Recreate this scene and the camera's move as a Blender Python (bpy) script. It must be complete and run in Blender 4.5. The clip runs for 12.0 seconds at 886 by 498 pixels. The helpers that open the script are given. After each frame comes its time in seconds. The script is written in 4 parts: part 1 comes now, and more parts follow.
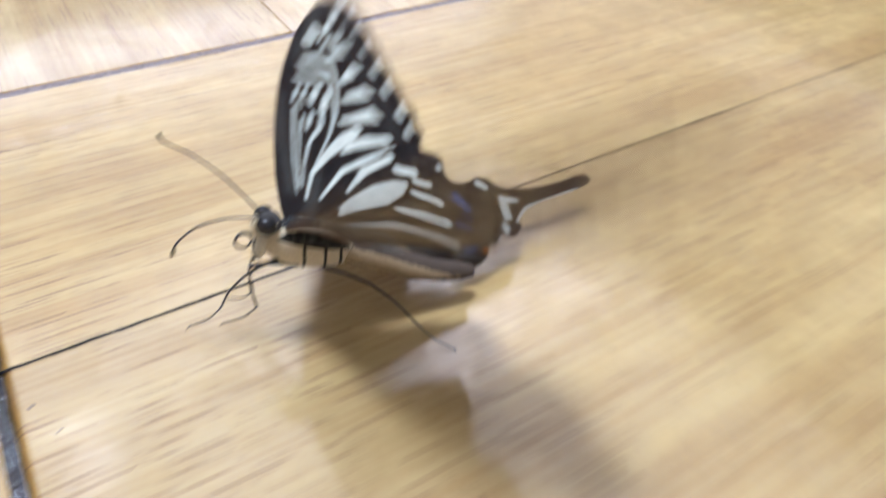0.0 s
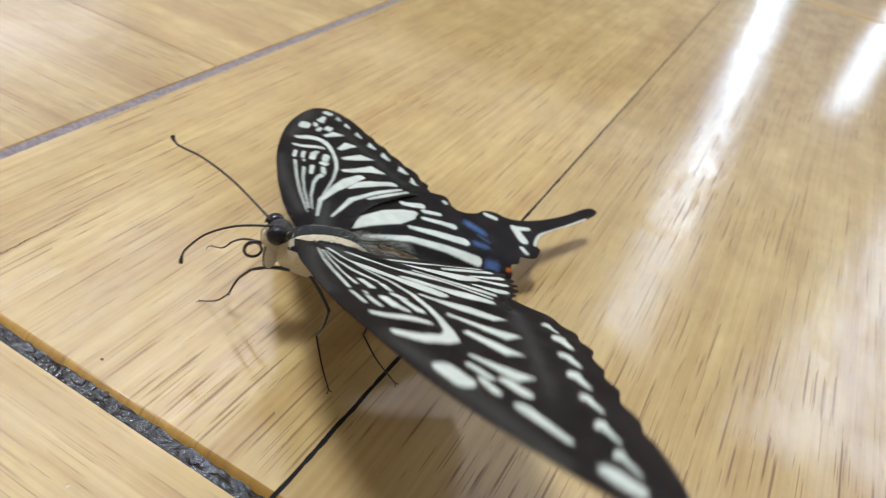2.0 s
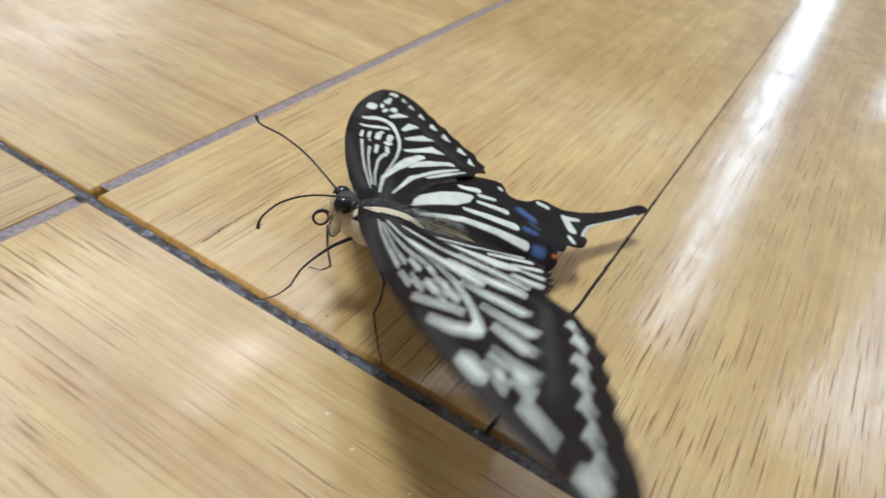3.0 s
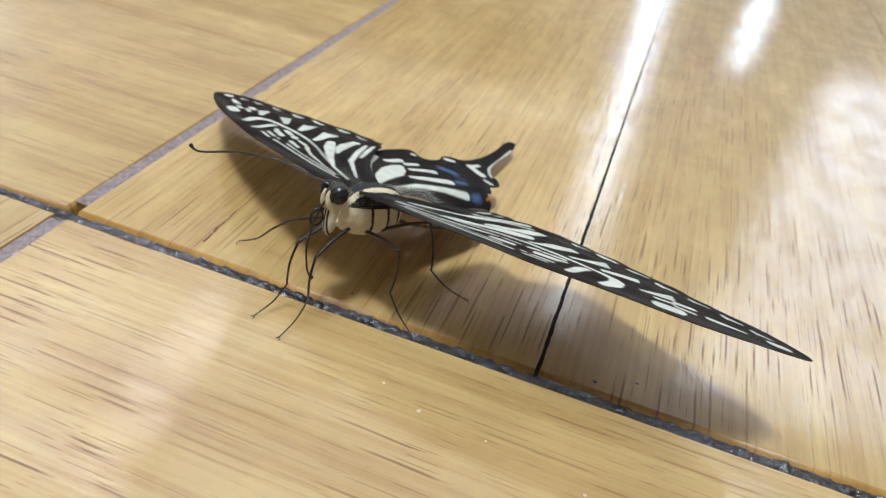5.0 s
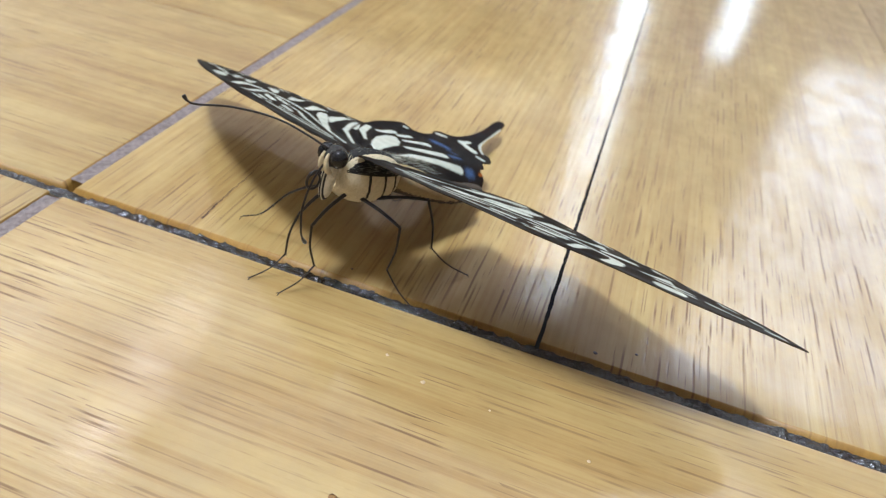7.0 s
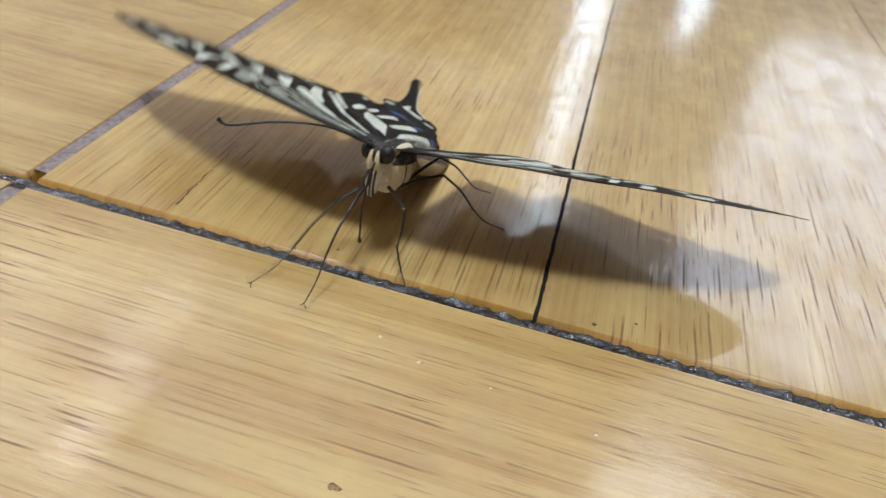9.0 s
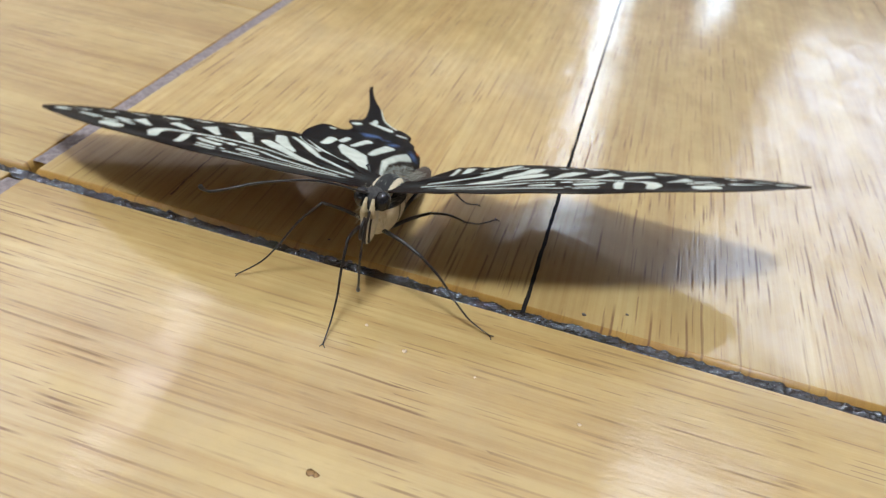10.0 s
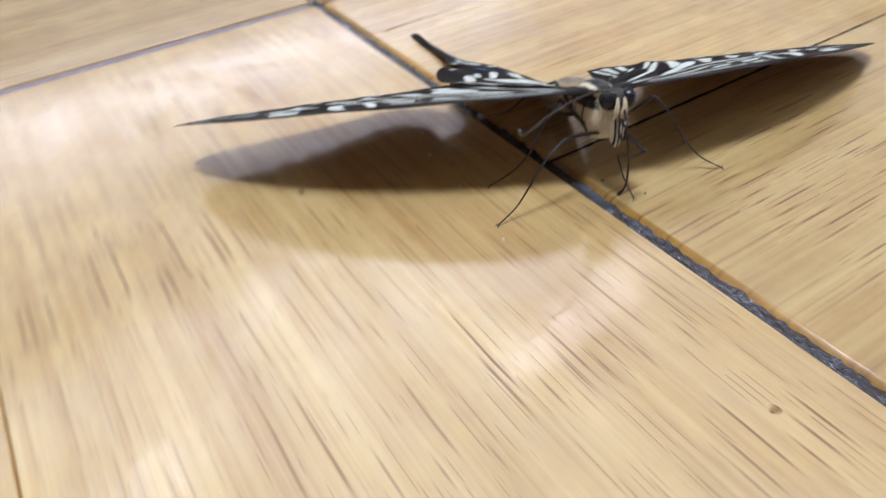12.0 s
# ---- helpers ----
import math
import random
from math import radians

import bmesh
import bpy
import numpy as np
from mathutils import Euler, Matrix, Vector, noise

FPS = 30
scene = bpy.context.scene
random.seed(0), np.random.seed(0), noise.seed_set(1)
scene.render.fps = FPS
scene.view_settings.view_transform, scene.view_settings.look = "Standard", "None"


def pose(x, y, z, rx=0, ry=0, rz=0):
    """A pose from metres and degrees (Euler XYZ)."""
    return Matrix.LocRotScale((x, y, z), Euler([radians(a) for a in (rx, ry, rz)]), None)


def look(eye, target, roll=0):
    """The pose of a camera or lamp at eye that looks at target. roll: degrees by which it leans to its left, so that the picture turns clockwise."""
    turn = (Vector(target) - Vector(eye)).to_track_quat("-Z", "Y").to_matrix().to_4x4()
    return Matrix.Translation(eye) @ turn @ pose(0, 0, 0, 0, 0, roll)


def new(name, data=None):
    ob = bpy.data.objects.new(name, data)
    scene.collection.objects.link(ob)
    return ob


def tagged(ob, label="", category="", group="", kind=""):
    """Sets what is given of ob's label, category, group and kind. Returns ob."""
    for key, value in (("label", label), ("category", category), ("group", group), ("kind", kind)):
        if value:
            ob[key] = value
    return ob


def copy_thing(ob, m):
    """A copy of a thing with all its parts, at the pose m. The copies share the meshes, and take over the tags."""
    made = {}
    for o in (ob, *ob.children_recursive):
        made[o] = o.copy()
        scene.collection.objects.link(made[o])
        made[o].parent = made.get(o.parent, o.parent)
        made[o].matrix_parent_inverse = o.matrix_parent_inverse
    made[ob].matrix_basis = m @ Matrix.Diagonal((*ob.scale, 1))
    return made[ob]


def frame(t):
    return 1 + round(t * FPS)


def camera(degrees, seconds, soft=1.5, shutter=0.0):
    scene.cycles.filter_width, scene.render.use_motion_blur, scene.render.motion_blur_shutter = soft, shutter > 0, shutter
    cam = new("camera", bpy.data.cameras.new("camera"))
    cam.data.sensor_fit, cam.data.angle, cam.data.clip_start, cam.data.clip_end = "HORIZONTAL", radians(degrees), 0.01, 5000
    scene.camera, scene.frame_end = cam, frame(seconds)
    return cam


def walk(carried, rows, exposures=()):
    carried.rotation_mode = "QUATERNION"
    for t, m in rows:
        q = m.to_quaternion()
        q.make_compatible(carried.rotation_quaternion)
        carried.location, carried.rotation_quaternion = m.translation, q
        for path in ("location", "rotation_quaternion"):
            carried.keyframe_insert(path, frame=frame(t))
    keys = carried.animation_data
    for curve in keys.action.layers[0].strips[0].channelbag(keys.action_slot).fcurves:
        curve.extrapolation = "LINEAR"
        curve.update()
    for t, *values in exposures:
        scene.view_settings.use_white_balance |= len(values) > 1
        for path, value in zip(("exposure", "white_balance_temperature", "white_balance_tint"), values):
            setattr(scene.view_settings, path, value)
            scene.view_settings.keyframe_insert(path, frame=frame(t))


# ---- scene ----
# A swallowtail butterfly on a worn parquet floor, filmed from a few centimetres away.
cam = camera(64.6, 12.0, soft=1.1, shutter=0.5)
cam.data.dof.use_dof = True
cam.data.dof.focus_distance = 0.078
cam.data.dof.aperture_fstop = 45

WALK = [
    (0, pose(0.1523, 0.0163, 0.0761, 48.00, -2.86, 57.59)),
    (0.2, pose(0.1583, 0.0067, 0.0853, 44.91, -3.40, 56.12)),
    (0.5, pose(0.1478, -0.0095, 0.0813, 46.05, -2.48, 52.71)),
    (1, pose(0.1243, -0.0279, 0.0689, 48.80, -5.26, 44.41)),
    (1.5, pose(0.1088, -0.0318, 0.0714, 50.40, -10.02, 34.29)),
    (2, pose(0.1016, -0.0324, 0.0684, 52.36, -9.67, 29.08)),
    (2.5, pose(0.0952, -0.0423, 0.0703, 51.91, -9.16, 26.55)),
    (3, pose(0.0897, -0.0548, 0.0720, 51.58, -8.91, 31.71)),
    (5, pose(0.0769, -0.0665, 0.0669, 53.18, -7.43, 19.80)),
    (5.5, pose(0.0773, -0.0675, 0.0654, 52.98, -7.50, 19.58)),
    (6, pose(0.0775, -0.0676, 0.0655, 52.53, -7.39, 19.53)),
    (6.5, pose(0.0768, -0.0684, 0.0648, 52.90, -7.85, 19.26)),
    (7, pose(0.0756, -0.0688, 0.0649, 52.65, -7.92, 18.58)),
    (8.8, pose(0.0714, -0.0690, 0.0605, 52.56, -7.93, 15.04)),
    (9, pose(0.0736, -0.0673, 0.0612, 51.98, -7.10, 15.41)),
    (9.5, pose(0.0784, -0.0657, 0.0623, 51.44, -6.09, 16.92)),
    (10, pose(0.0778, -0.0665, 0.0609, 51.51, -6.12, 16.83)),
    (10.5, pose(0.0790, -0.0688, 0.0601, 51.99, -6.54, 17.09)),
    (11, pose(0.0876, -0.0697, 0.0600, 50.82, -4.32, 20.93)),
    (11.5, pose(0.1055, -0.0664, 0.0572, 49.79, -0.72, 34.81)),
    (12, pose(0.1368, -0.0535, 0.0550, 49.27, 3.07, 56.91)),
]
walk(cam, WALK, exposures=[(0, 0.27, 5400, 17), (0.5, -0.02, 5700, 13), (1, -0.12, 5750, 13), (2, 0.0, 5800, 12), (3, -0.04, 5750, 12), (5, 0.06, 5850, 11), (7, 0.07, 5850, 11),
                           (9, -0.13, 6000, 11), (10, 0.01, 5850, 11), (10.5, 0.08, 5800, 12), (11, 0.13, 5550, 12), (11.5, 0.15, 5500, 14), (12, 0.12, 5500, 19)])

# ---------------------------------------------------------------- world and lamps
ROOM_X0, ROOM_X1, ROOM_Y0, ROOM_Y1, ROOM_H = -2.7, 3.0, -3.2, 2.4, 2.4
world = bpy.data.worlds.new("sky")
scene.world = world
world.use_nodes = True
wt = world.node_tree
sky = wt.nodes.new("ShaderNodeTexSky")
sky.sky_type = "NISHITA"
sky.sun_disc = False
sky.sun_elevation, sky.sun_rotation = radians(40), radians(200)
wt.links.new(sky.outputs[0], wt.nodes["Background"].inputs[0])
wt.nodes["Background"].inputs[1].default_value = 0.15


def area_lamp(name, m, sx, sy, watts, colour):
    data = bpy.data.lights.new(name, "AREA")
    data.shape, data.size, data.size_y, data.energy, data.color = "RECTANGLE", sx, sy, watts, colour
    ob = new(name, data)
    ob.matrix_world = m
    return ob


# the light of the two ceiling lamps, and the daylight in the windows' openings
LAMPS = ((-0.10, -0.20, 57), (0.10, 0.55, 7))
for x, y, watts in LAMPS:
    lamp = bpy.data.lights.new("ceiling_lamp_light", "AREA")
    lamp.shape, lamp.size, lamp.energy, lamp.color = "DISK", 0.42, watts, (0.92, 0.975, 1.0)
    new("ceiling_lamp_light", lamp).matrix_world = look((x, y, 2.28), (x, y, 0))
# added fill lamps along two walls shine up; the bright ceiling gives the floor's sheen
area_lamp("fill_light_north", look((-1.25, ROOM_Y1 - 0.16, 0.94), (-1.25, ROOM_Y1 - 0.16, 3), 0), 2.2, 0.06, 9, (0.92, 0.90, 0.91))
area_lamp("fill_light_west", look((ROOM_X0 + 0.16, 0.75, 1.04), (ROOM_X0 + 0.16, 0.75, 3), 0), 0.06, 2.8, 44, (0.92, 0.90, 0.91))
area_lamp("window_light_wide", look((1.17, ROOM_Y1 + 0.14, 1.44), (1.17, 0, 1.44)), 1.10, 1.55, 12.3, (0.96, 0.96, 0.97))
area_lamp("window_light", look((0.14, ROOM_Y1 + 0.14, 1.37), (0.14, 0, 1.37)), 0.72, 1.98, 40, (0.80, 0.92, 1.0))

# ---------------------------------------------------------------- materials


def material(name):
    m = bpy.data.materials.new(name)
    m.use_nodes = True
    return m, m.node_tree.nodes, m.node_tree.links, m.node_tree.nodes["Principled BSDF"]


def node(nodes, kind, **values):
    n = nodes.new(kind)
    for key, value in values.items():
        n.inputs[key].default_value = value
    return n


def ramp(nodes, links, source, stops):
    r = nodes.new("ShaderNodeValToRGB")
    e = r.color_ramp.elements
    while len(e) > len(stops):
        e.remove(e[-1])
    while len(e) < len(stops):
        e.new(1.0)
    for el, (p, c) in zip(e, stops):
        el.position, el.color = p, (*c, 1)
    links.new(source, r.inputs[0])
    return r.outputs[0]


def mix(nodes, links, a, b, fac, mode="MIX"):
    n = nodes.new("ShaderNodeMixRGB")
    n.blend_type = mode
    for sock, v in ((n.inputs[0], fac), (n.inputs[1], a), (n.inputs[2], b)):
        if hasattr(v, "is_linked"):
            links.new(v, sock)
        elif isinstance(v, tuple):
            sock.default_value = (*v, 1)
        else:
            sock.default_value = v
    return n.outputs[0]


def math_node(nodes, links, op, a, b=0.0, clamp=False):
    n = nodes.new("ShaderNodeMath")
    n.operation, n.use_clamp = op, clamp
    for sock, v in zip(n.inputs, (a, b)):
        if hasattr(v, "is_linked"):
            links.new(v, sock)
        else:
            sock.default_value = v
    return n.outputs[0]


def bump(nodes, links, p, source, distance, strength=1.0):
    b = nodes.new("ShaderNodeBump")
    b.inputs["Strength"].default_value, b.inputs["Distance"].default_value = strength, distance
    links.new(source, b.inputs["Height"])
    links.new(b.outputs[0], p.inputs["Normal"])
    return b


def wood_material(name, light, dark, streak, coat=1.0):
    """Varnished oak; the grain runs along the object's own y."""
    m, n, l, p = material(name)
    tc = n.new("ShaderNodeTexCoord")
    info = n.new("ShaderNodeObjectInfo")
    shift = n.new("ShaderNodeVectorMath")
    shift.operation = "MULTIPLY_ADD"
    l.new(info.outputs["Random"], shift.inputs[0])
    shift.inputs[1].default_value = (3.1, 5.7, 0.0)
    l.new(tc.outputs["Object"], shift.inputs[2])

    def stretched(sx, sy):
        mp = n.new("ShaderNodeMapping")
        mp.inputs["Scale"].default_value = (sx, sy, 200)
        l.new(shift.outputs[0], mp.inputs[0])
        return mp.outputs[0]
    broad = node(n, "ShaderNodeTexNoise", Scale=1.0, Detail=3.0, Roughness=0.55)
    l.new(stretched(90, 9), broad.inputs["Vector"])
    fine = node(n, "ShaderNodeTexNoise", Scale=1.0, Detail=5.0, Roughness=0.65)
    l.new(stretched(900, 11), fine.inputs["Vector"])
    pores = node(n, "ShaderNodeTexNoise", Scale=1.0, Detail=2.0, Roughness=0.5)
    l.new(stretched(110, 40), pores.inputs["Vector"])
    patch = node(n, "ShaderNodeTexNoise", Scale=1.0, Detail=3.0)
    l.new(stretched(28, 28), patch.inputs["Vector"])
    c = ramp(n, l, broad.outputs[0], [(0.30, dark), (0.70, light)])
    f = ramp(n, l, fine.outputs[0], [(0.36, streak), (0.58, (1, 1, 1))])
    c = mix(n, l, c, f, 0.48, "MULTIPLY")
    cloud = node(n, "ShaderNodeTexNoise", Scale=1.0, Detail=4.0, Roughness=0.6)
    l.new(stretched(70, 38), cloud.inputs["Vector"])
    c = mix(n, l, c, ramp(n, l, cloud.outputs[0], [(0.35, (0.84, 0.80, 0.70)), (0.62, (1, 1, 1))]), 0.8, "MULTIPLY")
    tone = math_node(n, l, "MULTIPLY_ADD", info.outputs["Random"], 0.22)
    n[tone.node.name].inputs[2].default_value = 0.88
    grey = n.new("ShaderNodeCombineColor")
    for k in range(3):
        l.new(tone, grey.inputs[k])
    c = mix(n, l, c, grey.outputs[0], 1.0, "MULTIPLY")
    # dark open pores: thin broken lines along the grain, gathered in bands

    def pore_lines(sx, sy, half, keep):
        v = stretched(sx, sy)
        cell = n.new("ShaderNodeTexVoronoi")
        cell.voronoi_dimensions = "2D"
        cell.inputs["Scale"].default_value = 1.0
        l.new(v, cell.inputs["Vector"])
        off = n.new("ShaderNodeVectorMath")
        off.operation = "SUBTRACT"
        l.new(v, off.inputs[0])
        l.new(cell.outputs["Position"], off.inputs[1])
        sep = n.new("ShaderNodeSeparateXYZ")
        l.new(off.outputs[0], sep.inputs[0])
        chance = n.new("ShaderNodeSeparateColor")
        l.new(cell.outputs["Color"], chance.inputs[0])
        lean = math_node(n, l, "MULTIPLY", math_node(n, l, "SUBTRACT", pores.outputs[0], 0.5), 0.5)
        dx = math_node(n, l, "ABSOLUTE", math_node(n, l, "ADD", sep.outputs[0], lean))
        line = math_node(n, l, "DIVIDE", math_node(n, l, "SUBTRACT", half * 1.6, dx), half, clamp=True)
        reach = math_node(n, l, "MULTIPLY", chance.outputs[1], 0.5)
        ends = math_node(n, l, "MULTIPLY", math_node(n, l, "SUBTRACT", reach, math_node(n, l, "ABSOLUTE", sep.outputs[1])), 6.0, clamp=True)
        on = math_node(n, l, "LESS_THAN", chance.outputs[0], keep)
        return math_node(n, l, "MULTIPLY", math_node(n, l, "MULTIPLY", line, ends), on)
    pb = ramp(n, l, patch.outputs[0], [(0.40, (0.40, 0.40, 0.40)), (0.60, (1, 1, 1))])
    long_pores = math_node(n, l, "MULTIPLY", pore_lines(620, 55, 0.085, 0.8), 0.85)
    short_pores = math_node(n, l, "MULTIPLY", pore_lines(1250, 100, 0.09, 0.75), 0.6)
    pf = math_node(n, l, "MULTIPLY", math_node(n, l, "MAXIMUM", long_pores, short_pores), pb)
    c = mix(n, l, c, (0.12, 0.05, 0.013), pf)
    l.new(c, p.inputs["Base Color"])
    # worn varnish: smears of dried polish, tiny scratches and a wavy film
    smear = node(n, "ShaderNodeTexNoise", Scale=1.0, Detail=6.0, Roughness=0.7)
    l.new(stretched(120, 60), smear.inputs["Vector"])
    rough = math_node(n, l, "MULTIPLY_ADD", ramp(n, l, smear.outputs[0], [(0.38, (0.12, 0.12, 0.12)), (0.62, (1, 1, 1))]), 0.12)
    n[rough.node.name].inputs[2].default_value = 0.018
    l.new(rough, p.inputs["Coat Roughness"])
    wear = node(n, "ShaderNodeTexNoise", Scale=1.0, Detail=7.0, Roughness=0.72)
    l.new(stretched(150, 95), wear.inputs["Vector"])
    film_weight = math_node(n, l, "MULTIPLY", ramp(n, l, wear.outputs[0], [(0.38, (0.52, 0.52, 0.52)), (0.58, (1, 1, 1))]), coat)
    closed = math_node(n, l, "SUBTRACT", 1.0, math_node(n, l, "MULTIPLY", pf, 0.8))
    l.new(math_node(n, l, "MULTIPLY", film_weight, closed), p.inputs["Coat Weight"])
    p.inputs["Coat IOR"].default_value = 2.25
    p.inputs["Roughness"].default_value = 0.45
    wave = node(n, "ShaderNodeTexNoise", Scale=1.0, Detail=5.0, Roughness=0.7)
    l.new(stretched(420, 60), wave.inputs["Vector"])
    h = math_node(n, l, "MULTIPLY_ADD", pf, -0.1)
    n[h.node.name].inputs[2].default_value = 0.0
    h2 = math_node(n, l, "ADD", h, wave.outputs[0])
    film = bump(n, l, p, h2, 0.00009, 0.6)
    l.new(film.outputs[0], p.inputs["Coat Normal"])
    return m


def plain(name, colour, rough=0.5, metallic=0.0, noise_scale=0.0, second=None, bump_dist=0.0):
    m, n, l, p = material(name)
    p.inputs["Roughness"].default_value, p.inputs["Metallic"].default_value = rough, metallic
    p.inputs["Base Color"].default_value = (*colour, 1)
    if noise_scale:
        tc = n.new("ShaderNodeTexCoord")
        tex = node(n, "ShaderNodeTexNoise", Scale=noise_scale, Detail=5.0, Roughness=0.6)
        l.new(tc.outputs["Object"], tex.inputs["Vector"])
        l.new(ramp(n, l, tex.outputs[0], [(0.35, colour), (0.65, second or colour)]), p.inputs["Base Color"])
        if bump_dist:
            bump(n, l, p, tex.outputs[0], bump_dist)
    return m


WOOD = wood_material("varnished_oak", (0.488, 0.360, 0.146), (0.355, 0.232, 0.080), (0.70, 0.54, 0.33))
BEVEL = wood_material("stained_bevel", (0.42, 0.245, 0.052), (0.28, 0.15, 0.030), (0.7, 0.6, 0.5), 0.04)
FILLER = plain("black_joint_filler", (0.003, 0.0024, 0.0024), 0.09, 0, 1900, (0.010, 0.008, 0.007), 0.00022)
FILLER.node_tree.nodes["Principled BSDF"].inputs["IOR"].default_value = 1.8
HAIRLINE = plain("black_hairline_joint", (0.004, 0.003, 0.003), 0.7, 0, 1700, (0.010, 0.008, 0.007))
HAIRLINE.node_tree.nodes["Principled BSDF"].inputs["Specular IOR Level"].default_value = 0.15
JOINT = plain("dusty_joint", (0.13, 0.10, 0.095), 0.6, 0, 1200, (0.24, 0.20, 0.19), 0.0002)
CRACK = plain("crack", (0.06, 0.028, 0.012), 0.6, 0, 2000, (0.12, 0.06, 0.03))
DIRT = plain("dirt_speck", (0.03, 0.02, 0.018), 0.5, 0, 3000, (0.07, 0.05, 0.04))
POLISH = plain("dried_polish", (0.50, 0.37, 0.24), 0.45, 0, 3000, (0.54, 0.41, 0.28))
KNOT = plain("brown_knot", (0.20, 0.105, 0.034), 0.3, 0, 2500, (0.26, 0.145, 0.05))
PLASTER = plain("wall_paper", (0.52, 0.50, 0.48), 0.9, 0, 60, (0.57, 0.55, 0.53), 0.0005)
BROWN_PAPER = plain("brown_wall_paper", (0.31, 0.255, 0.21), 0.9, 0, 60, (0.36, 0.30, 0.25), 0.0005)
CEILING = plain("ceiling_paper", (0.80, 0.79, 0.76), 0.9, 0, 40, (0.83, 0.82, 0.79), 0.0005)
TRIM = plain("white_paint", (0.80, 0.79, 0.77), 0.4, 0, 30, (0.76, 0.75, 0.73))
SUBFLOOR = plain("subfloor", (0.12, 0.08, 0.05), 0.8, 0, 40, (0.2, 0.14, 0.09))


def emission(name, colour, strength):
    m, n, l, p = material(name)
    p.inputs["Base Color"].default_value = (*colour, 1)
    p.inputs["Emission Color"].default_value = (*colour, 1)
    p.inputs["Emission Strength"].default_value = strength
    return m


DIFFUSER = emission("lamp_diffuser", (1.0, 0.97, 0.92), 1.8)
STRIP = emission("strip_diffuser", (1.0, 0.92, 0.88), 1.7)
GLASS, _n, _l, _p = material("window_glass")
_p.inputs["Roughness"].default_value, _p.inputs["Transmission Weight"].default_value = 0.0, 1.0


def wing_material(name, black, pale, edge, blue=(0.11, 0.20, 0.42), orange=(0.42, 0.11, 0.012)):
    """Scaly wing: the attributes hold the distance to the pale marks, blue clouds and orange spots."""
    m, n, l, p = material(name)
    tc = n.new("ShaderNodeTexCoord")
    grain = node(n, "ShaderNodeTexNoise", Scale=5200.0, Detail=2.0)
    l.new(tc.outputs["Object"], grain.inputs["Vector"])
    cloud = node(n, "ShaderNodeTexNoise", Scale=420.0, Detail=4.0)
    l.new(tc.outputs["Object"], cloud.inputs["Vector"])

    def read(key, width, jitter):
        a = n.new("ShaderNodeAttribute")
        a.attribute_name = key
        j = math_node(n, l, "SUBTRACT", grain.outputs[0], 0.5)
        j = math_node(n, l, "MULTIPLY", j, jitter)
        v = math_node(n, l, "ADD", a.outputs["Fac"], j)
        v = math_node(n, l, "DIVIDE", v, width)
        v = math_node(n, l, "ADD", v, 0.5, clamp=True)
        return v
    base = ramp(n, l, cloud.outputs[0], [(0.35, black), (0.7, tuple(min(1, 1.8 * c + 0.003) for c in black))])
    dusty = math_node(n, l, "MULTIPLY", read("dust", 1.6, 3.2), 0.06)
    base = mix(n, l, base, pale, dusty)
    palec = ramp(n, l, cloud.outputs[0], [(0.3, edge), (0.62, pale)])
    c = mix(n, l, base, palec, read("pale", edge_width, 0.35))
    c = mix(n, l, c, blue, math_node(n, l, "MULTIPLY", read("blue", 1.1, 1.8), 0.66))
    c = mix(n, l, c, orange, read("orange", 0.3, 0.4))
    l.new(c, p.inputs["Base Color"])
    p.inputs["Roughness"].default_value = 0.62
    p.inputs["Specular IOR Level"].default_value = 0.12
    bump(n, l, p, grain.outputs[0], 0.00004, 0.5)
    thin = n.new("ShaderNodeBsdfTranslucent")
    l.new(mix(n, l, c, (0.62, 0.25, 0.06), 0.6), thin.inputs[0])
    blend = n.new("ShaderNodeMixShader")
    blend.inputs[0].default_value = 0.20
    l.new(p.outputs[0], blend.inputs[1])
    l.new(thin.outputs[0], blend.inputs[2])
    l.new(blend.outputs[0], n["Material Output"].inputs[0])
    return m


edge_width = 0.28
WING_TOP = wing_material("wing_scales_top", (0.0045, 0.0045, 0.0045), (0.60, 0.62, 0.53), (0.49, 0.51, 0.43))
WING_UNDER = wing_material("wing_scales_under", (0.075, 0.052, 0.034), (0.64, 0.56, 0.36), (0.52, 0.44, 0.27))
CHITIN = plain("black_chitin", (0.006, 0.004, 0.003), 0.42, 0, 4000, (0.018, 0.010, 0.006), 0.00002)
EYE = plain("compound_eye", (0.003, 0.003, 0.004), 0.22, 0, 9000, (0.007, 0.006, 0.008))
FUR_PALE = plain("cream_fur", (0.62, 0.52, 0.33), 0.85, 0, 2500, (0.48, 0.38, 0.22), 0.0002)
FUR_GREY = plain("grey_green_fur", (0.16, 0.16, 0.13), 0.9, 0, 2500, (0.32, 0.31, 0.25), 0.0002)
FUR_DARK = plain("dark_fur", (0.02, 0.018, 0.016), 0.85, 0, 2500, (0.05, 0.045, 0.04), 0.0001)


